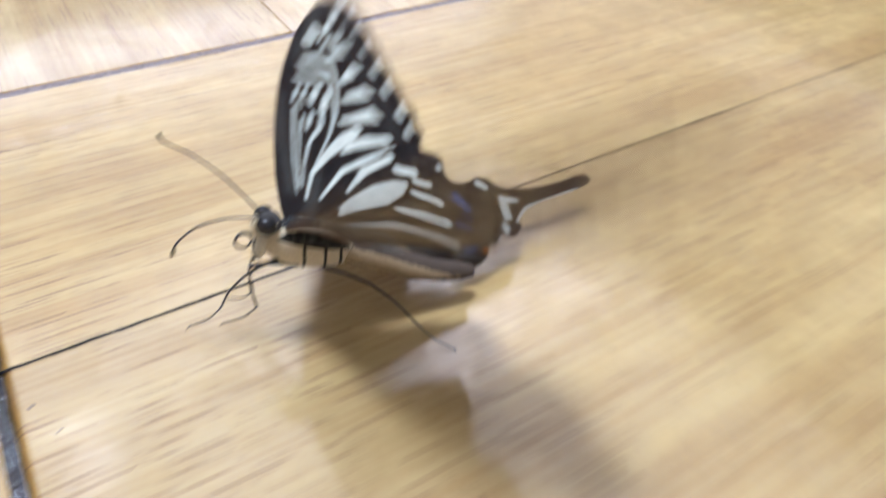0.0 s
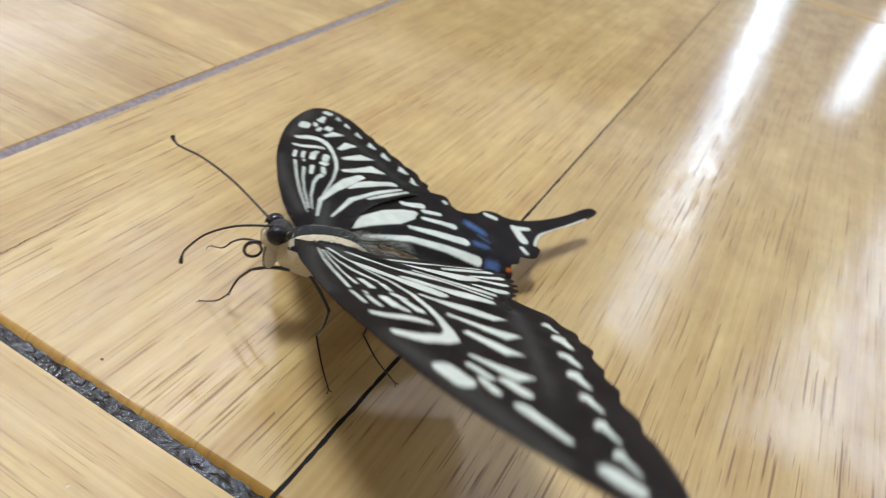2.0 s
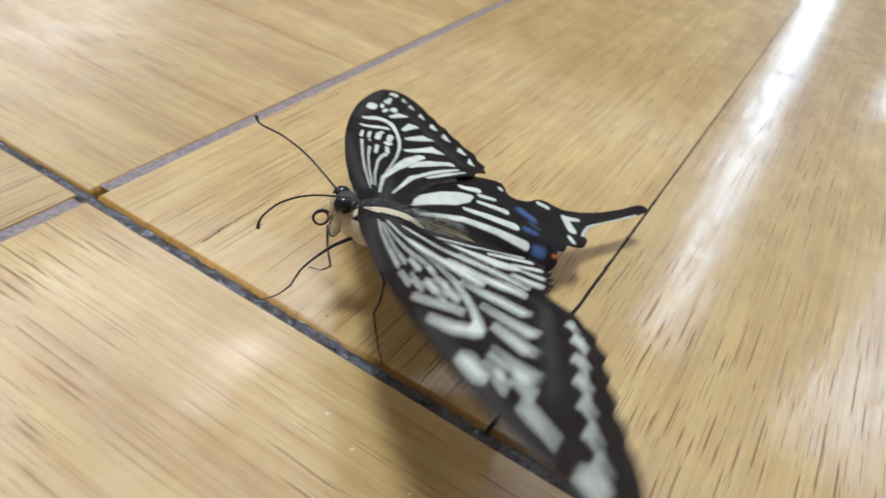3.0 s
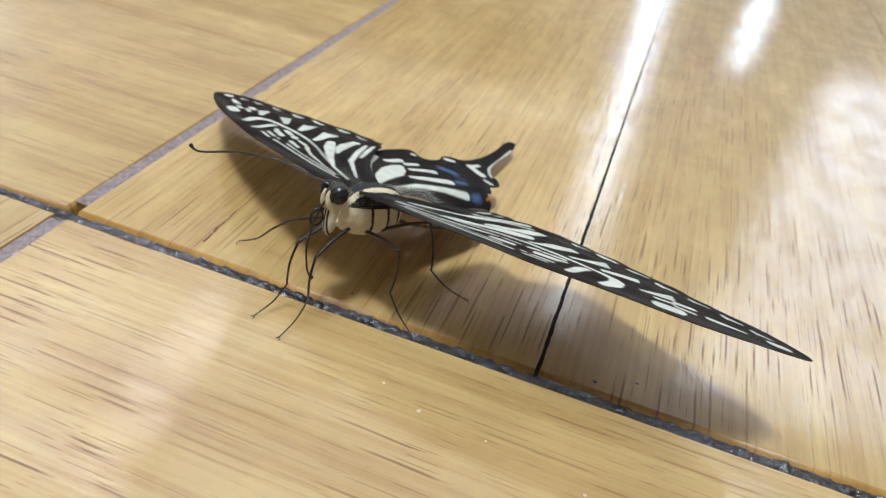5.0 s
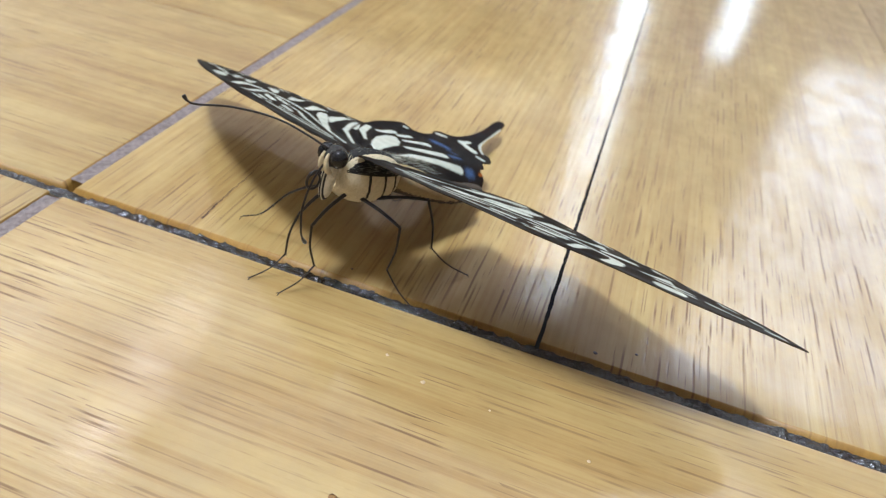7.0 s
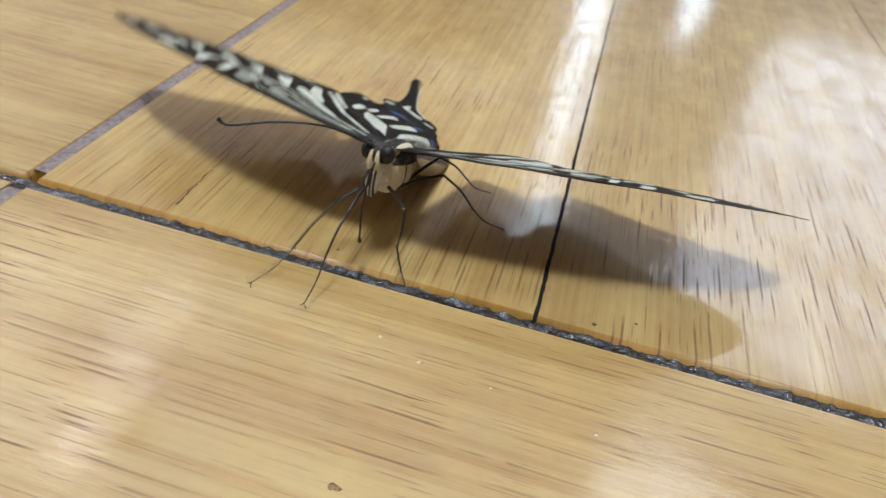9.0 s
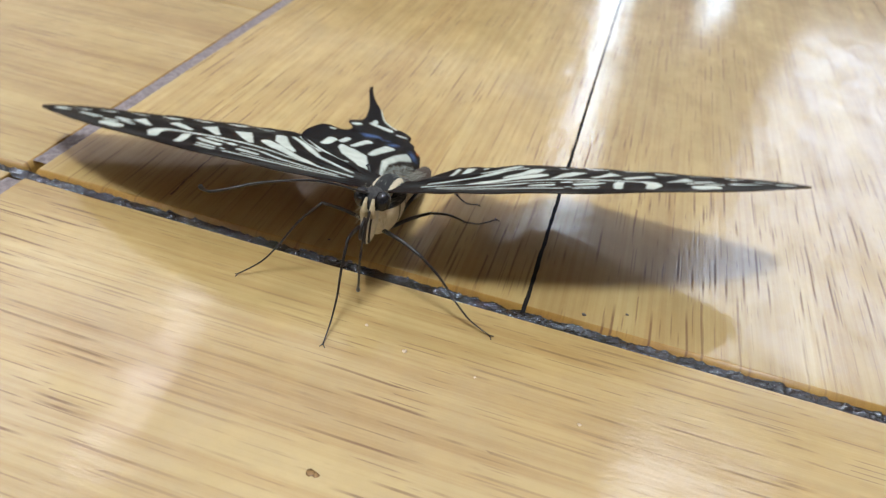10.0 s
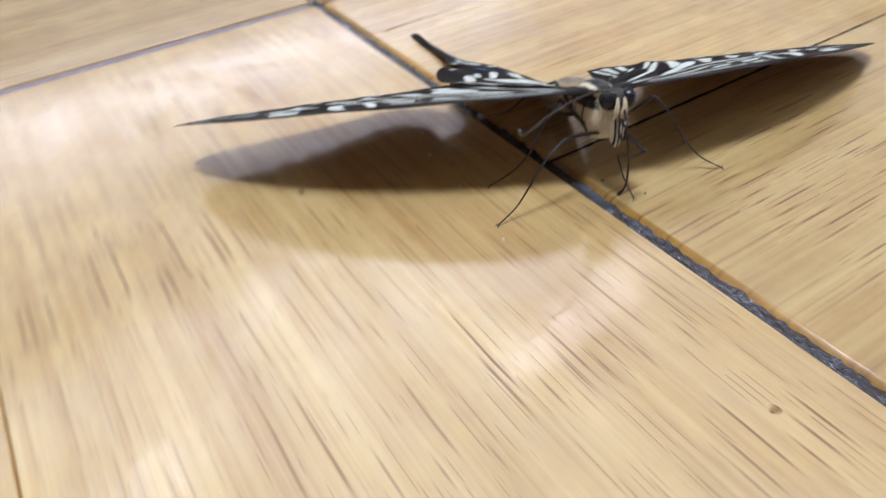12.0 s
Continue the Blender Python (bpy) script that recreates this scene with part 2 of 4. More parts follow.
def banded_body(name, pale, dark, axis, width, centres):
    """Cream body with dark stripes along it, placed by the object's own x."""
    m, n, l, p = material(name)
    tc = n.new("ShaderNodeTexCoord")
    sep = n.new("ShaderNodeSeparateXYZ")
    l.new(tc.outputs["Object"], sep.inputs[0])
    tex = node(n, "ShaderNodeTexNoise", Scale=2600.0, Detail=4.0, Roughness=0.7)
    l.new(tc.outputs["Object"], tex.inputs["Vector"])
    wob = math_node(n, l, "SUBTRACT", tex.outputs[0], 0.5)
    wob = math_node(n, l, "MULTIPLY", wob, width * 1.2)
    total = None
    for cpos in centres:
        d = math_node(n, l, "SUBTRACT", sep.outputs[axis], cpos)
        d = math_node(n, l, "ADD", d, wob)
        d = math_node(n, l, "ABSOLUTE", d)
        d = math_node(n, l, "LESS_THAN", d, width)
        total = d if total is None else math_node(n, l, "MAXIMUM", total, d)
    c = ramp(n, l, tex.outputs[0], [(0.3, tuple(0.72 * v for v in pale)), (0.7, pale)])
    c = mix(n, l, c, dark, total)
    l.new(c, p.inputs["Base Color"])
    p.inputs["Roughness"].default_value = 0.85
    bump(n, l, p, tex.outputs[0], 0.0002)
    return m



def thorax_material():
    """Black back, cream flanks with slanting black lines above the hips."""
    m, n, l, p = material("thorax_fur")
    tc = n.new("ShaderNodeTexCoord")
    sep = n.new("ShaderNodeSeparateXYZ")
    l.new(tc.outputs["Object"], sep.inputs[0])
    tex = node(n, "ShaderNodeTexNoise", Scale=2600.0, Detail=4.0, Roughness=0.7)
    l.new(tc.outputs["Object"], tex.inputs["Vector"])
    wob = math_node(n, l, "MULTIPLY", math_node(n, l, "SUBTRACT", tex.outputs[0], 0.5), 0.0006)
    x = math_node(n, l, "ABSOLUTE", math_node(n, l, "ADD", sep.outputs[0], wob))
    back = math_node(n, l, "MULTIPLY", math_node(n, l, "LESS_THAN", x, 0.00095), math_node(n, l, "GREATER_THAN", sep.outputs[2], -0.0012))
    flank = math_node(n, l, "MULTIPLY", math_node(n, l, "GREATER_THAN", x, 0.0015), math_node(n, l, "GREATER_THAN", sep.outputs[2], -0.0018))
    dark = math_node(n, l, "MAXIMUM", back, flank)
    slant = math_node(n, l, "ADD", math_node(n, l, "ADD", sep.outputs[1], wob), math_node(n, l, "MULTIPLY", sep.outputs[2], -0.30))
    for c in (0.0034, 0.0006, -0.0016):
        d = math_node(n, l, "LESS_THAN", math_node(n, l, "ABSOLUTE", math_node(n, l, "SUBTRACT", slant, c)), 0.00021)
        d = math_node(n, l, "MULTIPLY", d, math_node(n, l, "LESS_THAN", sep.outputs[2], -0.0016))
        dark = math_node(n, l, "MAXIMUM", dark, d)
    c = ramp(n, l, tex.outputs[0], [(0.3, (0.56, 0.46, 0.29)), (0.7, (0.70, 0.61, 0.42))])
    l.new(mix(n, l, c, (0.012, 0.011, 0.010), dark), p.inputs["Base Color"])
    p.inputs["Roughness"].default_value = 0.85
    bump(n, l, p, tex.outputs[0], 0.0002)
    return m


THORAX = thorax_material()
FACE = banded_body("face_fur", (0.64, 0.56, 0.40), (0.015, 0.013, 0.012), 0, 0.00012, (-0.00045, 0.0, 0.00045))
ABDOMEN = banded_body("abdomen_fur", (0.44, 0.32, 0.17), (0.055, 0.036, 0.022), 0, 0.0009, (0.0, -0.0006, 0.0006))

# ---------------------------------------------------------------- building helpers
MM = 0.001


def mesh_of(name, bm, mats, smooth=True):
    me = bpy.data.meshes.new(name)
    bm.normal_update()
    bm.to_mesh(me)
    bm.free()
    for mt in mats if isinstance(mats, (list, tuple)) else [mats]:
        me.materials.append(mt)
    if smooth:
        me.polygons.foreach_set("use_smooth", [True] * len(me.polygons))
    return me


def part(name, bm, mats, parent, label="", m=None, smooth=True):
    ob = new(name, mesh_of(name, bm, mats, smooth) if isinstance(bm, bmesh.types.BMesh) else bm)
    ob.parent = parent
    if m is not None:
        ob.matrix_basis = m
    return tagged(ob, label)


def box(bm, x0, y0, z0, x1, y1, z1):
    vs = [bm.verts.new((x, y, z)) for z in (z0, z1) for y in (y0, y1) for x in (x0, x1)]
    for f in ((0, 2, 3, 1), (4, 5, 7, 6), (0, 1, 5, 4), (2, 6, 7, 3), (0, 4, 6, 2), (1, 3, 7, 5)):
        bm.faces.new([vs[i] for i in f])
    return bm


def tube(bm, pts, radii, sides=8, cap=True):
    """A tapering tube along a line of points."""
    rings = []
    for i, pt in enumerate(pts):
        a, b = Vector(pts[max(i - 1, 0)]), Vector(pts[min(i + 1, len(pts) - 1)])
        d = (b - a).normalized()
        u = d.orthogonal().normalized() if i == 0 else (u - d * u.dot(d)).normalized()
        v = d.cross(u)
        rad = float(radii[i])
        rings.append([bm.verts.new(Vector(pt) + rad * (math.cos(k * 2 * math.pi / sides) * u + math.sin(k * 2 * math.pi / sides) * v))
                      for k in range(sides)])
    for r0, r1 in zip(rings, rings[1:]):
        for k in range(sides):
            bm.faces.new((r0[k], r0[(k + 1) % sides], r1[(k + 1) % sides], r1[k]))
    if cap:
        bm.faces.new(rings[0][::-1])
        bm.faces.new(rings[-1])
    return bm


def spline(pts, per=8, closed=False):
    """Catmull-Rom through the control points."""
    out, n = [], len(pts)
    for i in range(n if closed else n - 1):
        p0, p1, p2, p3 = (pts[(i + k) % n] if closed else pts[min(max(i + k, 0), n - 1)] for k in (-1, 0, 1, 2))
        for s in range(per):
            t = s / per
            out.append(tuple(0.5 * (2 * b + (c - a) * t + (2 * a - 5 * b + 4 * c - d) * t * t + (3 * b - a - 3 * c + d) * t ** 3)
                             for a, b, c, d in zip(p0, p1, p2, p3)))
    if not closed:
        out.append(tuple(pts[-1]))
    return out


# ---------------------------------------------------------------- the room
def wall(name, x0, y0, x1, y1, label):
    ob = new(name, mesh_of(name, box(bmesh.new(), x0, y0, -0.02, x1, y1, ROOM_H), PLASTER, False))
    return tagged(ob, label, "wall", kind="structure")


T = 0.12
WALL_LABEL = "plain off-white papered room wall"
wall("wall_south", ROOM_X0 - T, ROOM_Y0 - T, ROOM_X1 + T, ROOM_Y0, WALL_LABEL)
wall("wall_west", ROOM_X0 - T, ROOM_Y0, ROOM_X0, ROOM_Y1, WALL_LABEL)
wall("wall_east", ROOM_X1, ROOM_Y0, ROOM_X1 + T, ROOM_Y1, WALL_LABEL)
# the north wall is pierced by small windows
WINDOWS = ((-0.01, 0.06, 0.40, 2.06), (0.32, 0.38, 0.40, 0.75), (0.62, 1.72, 0.66, 2.22))
bm = bmesh.new()
edges_x = sorted({ROOM_X0 - T, ROOM_X1 + T, *(v for o in WINDOWS for v in o[:2])})
for a, b in zip(edges_x, edges_x[1:]):
    z = -0.02
    for o in sorted((o for o in WINDOWS if o[0] <= a and b <= o[1]), key=lambda o: o[2]):
        box(bm, a, ROOM_Y1, z, b, ROOM_Y1 + T, o[2])
        z = o[3]
    box(bm, a, ROOM_Y1, z, b, ROOM_Y1 + T, ROOM_H)
tagged(new("wall_north", mesh_of("wall_north", bm, BROWN_PAPER, False)), "dull brown papered wall with a tall slit and two more windows", "wall", kind="structure")
for i, (a, b, z0, z1) in enumerate(WINDOWS):
    w = tagged(new("window_%d" % (i + 1)), "white-framed window letting in cool daylight", "window", kind="structure")
    bm = bmesh.new()
    y0, y1 = ROOM_Y1 + 0.03, ROOM_Y1 + 0.08
    box(bm, a, y0, z0, a + 0.006, y1, z1)
    box(bm, b - 0.006, y0, z0, b, y1, z1)
    box(bm, a + 0.006, y0, z0, b - 0.006, y1, z0 + 0.012)
    box(bm, a + 0.006, y0, z1 - 0.012, b - 0.006, y1, z1)
    part("window_frame", bm, TRIM, w, smooth=False)
    pane = part("pane", box(bmesh.new(), a + 0.006, y0 + 0.02, z0 + 0.012, b - 0.006, y0 + 0.025, z1 - 0.012), GLASS, w, smooth=False)
    pane.visible_shadow = False
tagged(new("ceiling", mesh_of("ceiling", box(bmesh.new(), ROOM_X0 - T, ROOM_Y0 - T, ROOM_H, ROOM_X1 + T, ROOM_Y1 + T, ROOM_H + 0.1), CEILING, False)),
       "plain white papered ceiling", "ceiling", kind="structure")


def ceiling_lamp(x, y, radius):
    lamp_ob = tagged(new("ceiling_lamp"), "round white flush ceiling lamp, switched on", "lamp", group="ceiling lamps")
    lamp_ob.location = (x, y, ROOM_H)
    bm = bmesh.new()
    bmesh.ops.create_cone(bm, cap_ends=True, segments=48, radius1=radius + 0.01, radius2=radius + 0.01, depth=0.03, matrix=Matrix.Translation((0, 0, -0.015)))
    part("base_plate", bm, TRIM, lamp_ob)
    bm = bmesh.new()
    bmesh.ops.create_uvsphere(bm, u_segments=48, v_segments=16, radius=radius)
    bmesh.ops.scale(bm, vec=(1, 1, 0.07 / radius), verts=bm.verts)
    bmesh.ops.bisect_plane(bm, geom=bm.verts[:] + bm.edges[:] + bm.faces[:], plane_co=(0, 0, 0), plane_no=(0, 0, 1), clear_outer=True)
    bmesh.ops.translate(bm, vec=(0, 0, -0.03), verts=bm.verts)
    part("diffuser", bm, DIFFUSER, lamp_ob, "glowing opal diffuser")
    return lamp_ob


main_lamp = ceiling_lamp(*LAMPS[0][:2], 0.22)
copy_thing(main_lamp, pose(*LAMPS[1][:2], ROOM_H))
ceiling_lamp(-1.78, -0.27, 0.14)
ceiling_lamp(0.82, 1.75, 0.34)
strip = tagged(new("strip_lamp"), "long white ceiling strip lamp, switched on", "lamp", group="ceiling lamps")
strip.matrix_world = pose(-1.48, 1.62, ROOM_H, 0, 0, 8)
bm = box(bmesh.new(), -0.12, -0.56, -0.025, 0.12, 0.56, 0.0)
bmesh.ops.bevel(bm, geom=bm.edges[:], offset=0.006, segments=2, affect="EDGES")
part("base_plate", bm, TRIM, strip)
bm = box(bmesh.new(), -0.10, -0.52, -0.075, 0.10, 0.52, -0.026)
bmesh.ops.bevel(bm, geom=bm.edges[:], offset=0.02, segments=3, affect="EDGES")
part("diffuser", bm, STRIP, strip, "glowing opal strip")


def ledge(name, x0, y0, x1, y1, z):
    """A made-up white shelf with a raised lip that hides an added fill lamp."""
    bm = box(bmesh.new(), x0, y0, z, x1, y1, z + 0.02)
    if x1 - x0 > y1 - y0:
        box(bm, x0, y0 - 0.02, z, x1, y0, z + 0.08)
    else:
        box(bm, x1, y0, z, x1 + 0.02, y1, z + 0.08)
    return tagged(new(name, mesh_of(name, bm, TRIM, False)), "white painted ledge, added to hide a fill lamp", "ledge", kind="structure")


# both ledges are added, out of view, to go with the fill lamps
ledge("added_ledge_north", -2.38, ROOM_Y1 - 0.26, -0.12, ROOM_Y1, 0.88)
ledge("added_ledge_west", ROOM_X0, -0.68, ROOM_X0 + 0.26, 2.12, 0.98)

# ---------------------------------------------------------------- the parquet floor
floor = tagged(new("floor", mesh_of("floor", box(bmesh.new(), ROOM_X0 - T, ROOM_Y0 - T, -0.10, ROOM_X1 + T, ROOM_Y1 + T, -0.0045), SUBFLOOR, False)),
               "worn varnished oak parquet laid in squares of strips", "floor", kind="structure")
PLANK_SHAPES = {}


def chamfer(gap):
    """Only strips at a wide joint have a full chamfer."""
    return min(1, max(0.1, (gap - 0.0009) / 0.0003))


def plank_mesh(w, length, g0, g1, e0, e1):
    """A strip along its own y; g0, g1: gaps at its long sides, e0, e1: at its ends; rounded and stained at the rims."""
    key = tuple(round(v, 5) for v in (w, length, g0, g1, e0, e1))
    if key in PLANK_SHAPES:
        return PLANK_SHAPES[key]
    bm = bmesh.new()
    x0, x1, y0, y1 = -w / 2 + g0, w / 2 - g1, -length / 2 + e0, length / 2 - e1
    rims = []
    for inset, z in ((0, -0.0060), (0, -0.0012), (0.00045, -0.00060), (0.0009, -0.00008), (0.0012, 0.0)):
        bx0, bx1 = (inset * chamfer(g) for g in (g0, g1))
        by0, by1 = (inset * chamfer(g) for g in (e0, e1))
        rims.append([bm.verts.new(v) for v in ((x0 + bx0, y0 + by0, z), (x1 - bx1, y0 + by0, z), (x1 - bx1, y1 - by1, z), (x0 + bx0, y1 - by1, z))])
    for i, (a, b) in enumerate(zip(rims, rims[1:])):
        for k in range(4):
            f = bm.faces.new((a[k], a[(k + 1) % 4], b[(k + 1) % 4], b[k]))
            f.material_index = 1
            f.smooth = True
    bm.faces.new(rims[-1])
    PLANK_SHAPES[key] = mesh_of("plank", bm, [WOOD, BEVEL], False)
    return PLANK_SHAPES[key]


SIDE = 0.30
WIDTHS = {(0, -1): (0.0765, 0.0765, 0.0775, 0.0695)}
NEAR_X, NEAR_Y = range(-3, 4), range(-3, 7)
for sx in NEAR_X:
    for sy in NEAR_Y:
        along_y = (sx + sy) % 2 == 0
        cursor = 0.0
        widths = WIDTHS.get((sx, sy), (0.075,) * 4)
        for k, w in enumerate(widths):
            first, last = k == 0, k == 3
            inner = 0.00005
            g0 = 0.0010 if first else inner
            g1 = 0.0010 if last else inner
            if along_y:
                # the ends at the lower side stand back behind the wide joint
                me = plank_mesh(w, SIDE, g0, g1, 0.0012, 0.0001)
                m = pose(sx * SIDE + cursor + w / 2, sy * SIDE + SIDE / 2, 0)
            else:
                me = plank_mesh(w, SIDE, 0.0012 if first else inner, 0.0004 if last else inner, 0.0010, 0.0010)
                m = pose(sx * SIDE + SIDE / 2, sy * SIDE + cursor + w / 2, 0, 0, 0, 90)
            part("plank", me, None, floor, m=m)
            cursor += w


def far_planks(turned):
    """The strips of the squares away from the middle of the room, joined; the grain runs along the object's own y."""
    bm = bmesh.new()
    for sx in range(-10, 11):
        for sy in range(-11, 9):
            if ((sx + sy) % 2 == 1) != turned or (sx in NEAR_X and sy in NEAR_Y):
                continue
            x0, y0 = sx * SIDE, sy * SIDE
            if x0 < ROOM_X0 - 0.25 or x0 > ROOM_X1 or y0 < ROOM_Y0 - 0.25 or y0 > ROOM_Y1:
                continue
            for k in range(4):
                a, c = k * 0.075 + 0.0003, (k + 1) * 0.075 - 0.0003
                lo, hi = ((x0 + a, y0 + 0.001), (x0 + c, y0 + SIDE - 0.001)) if not turned else ((x0 + 0.001, y0 + a), (x0 + SIDE - 0.001, y0 + c))
                xs, ys = (max(ROOM_X0, min(ROOM_X1, v)) for v in (lo[0], hi[0])), (max(ROOM_Y0, min(ROOM_Y1, v)) for v in (lo[1], hi[1]))
                (xa, xb), (ya, yb) = xs, ys
                if xb - xa < 0.002 or yb - ya < 0.002:
                    continue
                if turned:
                    xa, xb, ya, yb = ya, yb, -xb, -xa
                box(bm, xa, ya, -0.0044, xb, yb, 0.0)
    ob = part("far_planks", bm, WOOD, floor, smooth=False)
    if turned:
        ob.matrix_basis = Matrix.Rotation(radians(90), 4, "Z")
    return tagged(ob, "", kind="stuff")


def filler(name, x0, x1, y0, y1, z, mat, step, rough, seed):
    """A lumpy strip of dirt and filler in a joint."""
    bm = bmesh.new()
    nx, ny = max(2, int((x1 - x0) / step)), max(2, int((y1 - y0) / step))
    grid = [[bm.verts.new((x0 + (x1 - x0) * i / nx, y0 + (y1 - y0) * j / ny,
                           z + rough * noise.fractal(Vector((i * step * 650 + seed, j * step * 650, 3.0 * seed)), 0.6, 2.0, 4)))
             for j in range(ny + 1)] for i in range(nx + 1)]
    for i in range(nx):
        for j in range(ny):
            bm.faces.new((grid[i][j], grid[i + 1][j], grid[i + 1][j + 1], grid[i][j + 1]))
    return part(name, bm, mat, floor)


far_planks(False)
far_planks(True)
filler("joint_filler", -0.12, 0.22, -0.0006, 0.0014, -0.00030, FILLER, 0.00016, 0.00040, 1)


def hairline(x, y0, y1, widths, mat, seed):
    """A dark joint between two strips, level with them but for a hair; it narrows along its way."""
    bm = bmesh.new()
    rnd = random.Random(seed)
    n = int((y1 - y0) / 0.0012)
    sides = ([], [])
    for i in range(n + 1):
        w = float(np.interp(i / n, [0, 0.18, 0.35, 1], widths))
        for side, row in zip((-1, 1), sides):
            row.append(bm.verts.new((x + side * w * rnd.uniform(0.75, 1.25), y0 + (y1 - y0) * i / n, 0.00002)))
    for i in range(n):
        bm.faces.new((sides[0][i], sides[1][i], sides[1][i + 1], sides[0][i + 1]))
    return part("joint_line", bm, mat, floor)


hairline(0.075, 0.0008, 0.299, (0.00032, 0.00026, 0.00018, 0.00010), HAIRLINE, 7)
hairline(0.150, 0.0008, 0.299, (0.00012, 0.0001, 0.0001, 0.00008), HAIRLINE, 8)
filler("joint_dirt", -0.0012, 0.0012, 0.004, 0.29, -0.0002, JOINT, 0.0006, 0.00015, 2)
filler("joint_dirt", -0.0012, 0.0012, -0.12, -0.001, -0.0002, JOINT, 0.0006, 0.00015, 3)


def crack(x0, y0, x1, y1, width, seed):
    """A dark split along the grain, proud of the board by a hair."""
    bm = bmesh.new()
    rnd = random.Random(seed)
    n = 24
    left, right = [], []
    for i in range(n + 1):
        s = i / n
        w = width * (1 - 0.75 * s) * (0.7 + 0.6 * rnd.random())
        x, y = x0 + (x1 - x0) * s + 0.00012 * rnd.uniform(-1, 1), y0 + (y1 - y0) * s
        left.append(bm.verts.new((x - w, y, 0.00003)))
        right.append(bm.verts.new((x + w, y, 0.00003)))
    for i in range(n):
        bm.faces.new((left[i], right[i], right[i + 1], left[i + 1]))
    return part("crack", bm, CRACK, floor)


crack(0.0216, 0.0046, 0.0212, 0.0235, 0.00016, 5)


def speck(x, y, r, mat, seed, flat=0.2):
    bm = bmesh.new()
    bmesh.ops.create_icosphere(bm, subdivisions=2, radius=r)
    rnd = random.Random(seed)
    for v in bm.verts:
        v.co *= 0.7 + 0.6 * rnd.random()
        v.co.z = max(v.co.z, 0) * flat
    return part("speck", bm, mat, floor, m=pose(x, y, 0.00001))


for i, (x, y, r) in enumerate(((0.0826, 0.0037, 0.00028), (0.051, 0.0012, 0.0004), (0.0465, 0.0045, 0.0002), (0.088, 0.006, 0.0002))):
    speck(x, y, r, DIRT, i)
for i, (x, y, r) in enumerate(((0.0845, -0.0142, 0.00022), (0.0632, -0.0113, 0.0003), (0.0575, -0.009, 0.0002), (0.072, -0.012, 0.00015))):
    speck(x, y, r, POLISH, 20 + i, 0.03)
for i, (x, y, r) in enumerate(((0.060, -0.030, 0.00042), (0.0606, -0.0301, 0.0003), (0.119, -0.0088, 0.0005))):
    speck(x, y, r, KNOT, 40 + i, 0.02)

# ---------------------------------------------------------------- the butterfly
UNIT = 0.001123
butterfly = tagged(new("butterfly"), "black and cream swallowtail butterfly with a torn hindwing on parquet", "butterfly")


def to_segments(p, a, b):
    """Distance of the points p to the line a-b, and how far along it."""
    a, b = np.array(a, float), np.array(b, float)
    d = b - a
    s = np.clip(((p - a) @ d) / max(d @ d, 1e-9), 0, 1)
    return np.linalg.norm(p - a - s[:, None] * d, axis=1), s


def strokes(p, marks):
    """Signed distance, positive inside, to a set of tapering strokes (x0, y0, x1, y1, half width at start, at end)."""
    best = np.full(len(p), -9.0)
    for x0, y0, x1, y1, w0, w1, *square in marks:
        d, s = to_segments(p, (x0, y0), (x1, y1))
        inside = w0 + (w1 - w0) * s - d
        if square:
            # blunt ends, cut across at a slant
            long = math.hypot(x1 - x0, y1 - y0)
            ux, uy = (x1 - x0) / long, (y1 - y0) / long
            along, across = (p[:, 0] - x0) * ux + (p[:, 1] - y0) * uy, (p[:, 1] - y0) * ux - (p[:, 0] - x0) * uy
            wide = w0 + (w1 - w0) * np.clip(along / long, -0.2, 1.2)
            inside = np.minimum(wide - np.abs(across), np.minimum(along + 0.5 * w0, long + 0.6 * w1 - along - 0.35 * across))
        best = np.maximum(best, inside)
    return best


def curve_marks(pts, w0, w1):
    line = spline(pts, 5)
    n = len(line) - 1
    return [(*line[i], *line[i + 1], w0 + (w1 - w0) * i / n, w0 + (w1 - w0) * (i + 1) / n) for i in range(n)]


def outline_distance(p, ring):
    """Signed distance to a closed outline (positive inside) and the nearest outline point."""
    best = np.full(len(p), 1e9)
    near = np.zeros_like(p)
    inside = np.zeros(len(p), bool)
    for (ax, ay), (bx, by) in zip(ring, ring[1:] + ring[:1]):
        d, s = to_segments(p, (ax, ay), (bx, by))
        hit = d < best
        best[hit] = d[hit]
        near[hit] = np.array((ax, ay)) + s[hit, None] * np.array((bx - ax, by - ay))
        if ay != by:
            cross = ((ay > p[:, 1]) != (by > p[:, 1])) & (p[:, 0] < (bx - ax) * (p[:, 1] - ay) / (by - ay) + ax)
            inside ^= cross
    return np.where(inside, best, -best), near


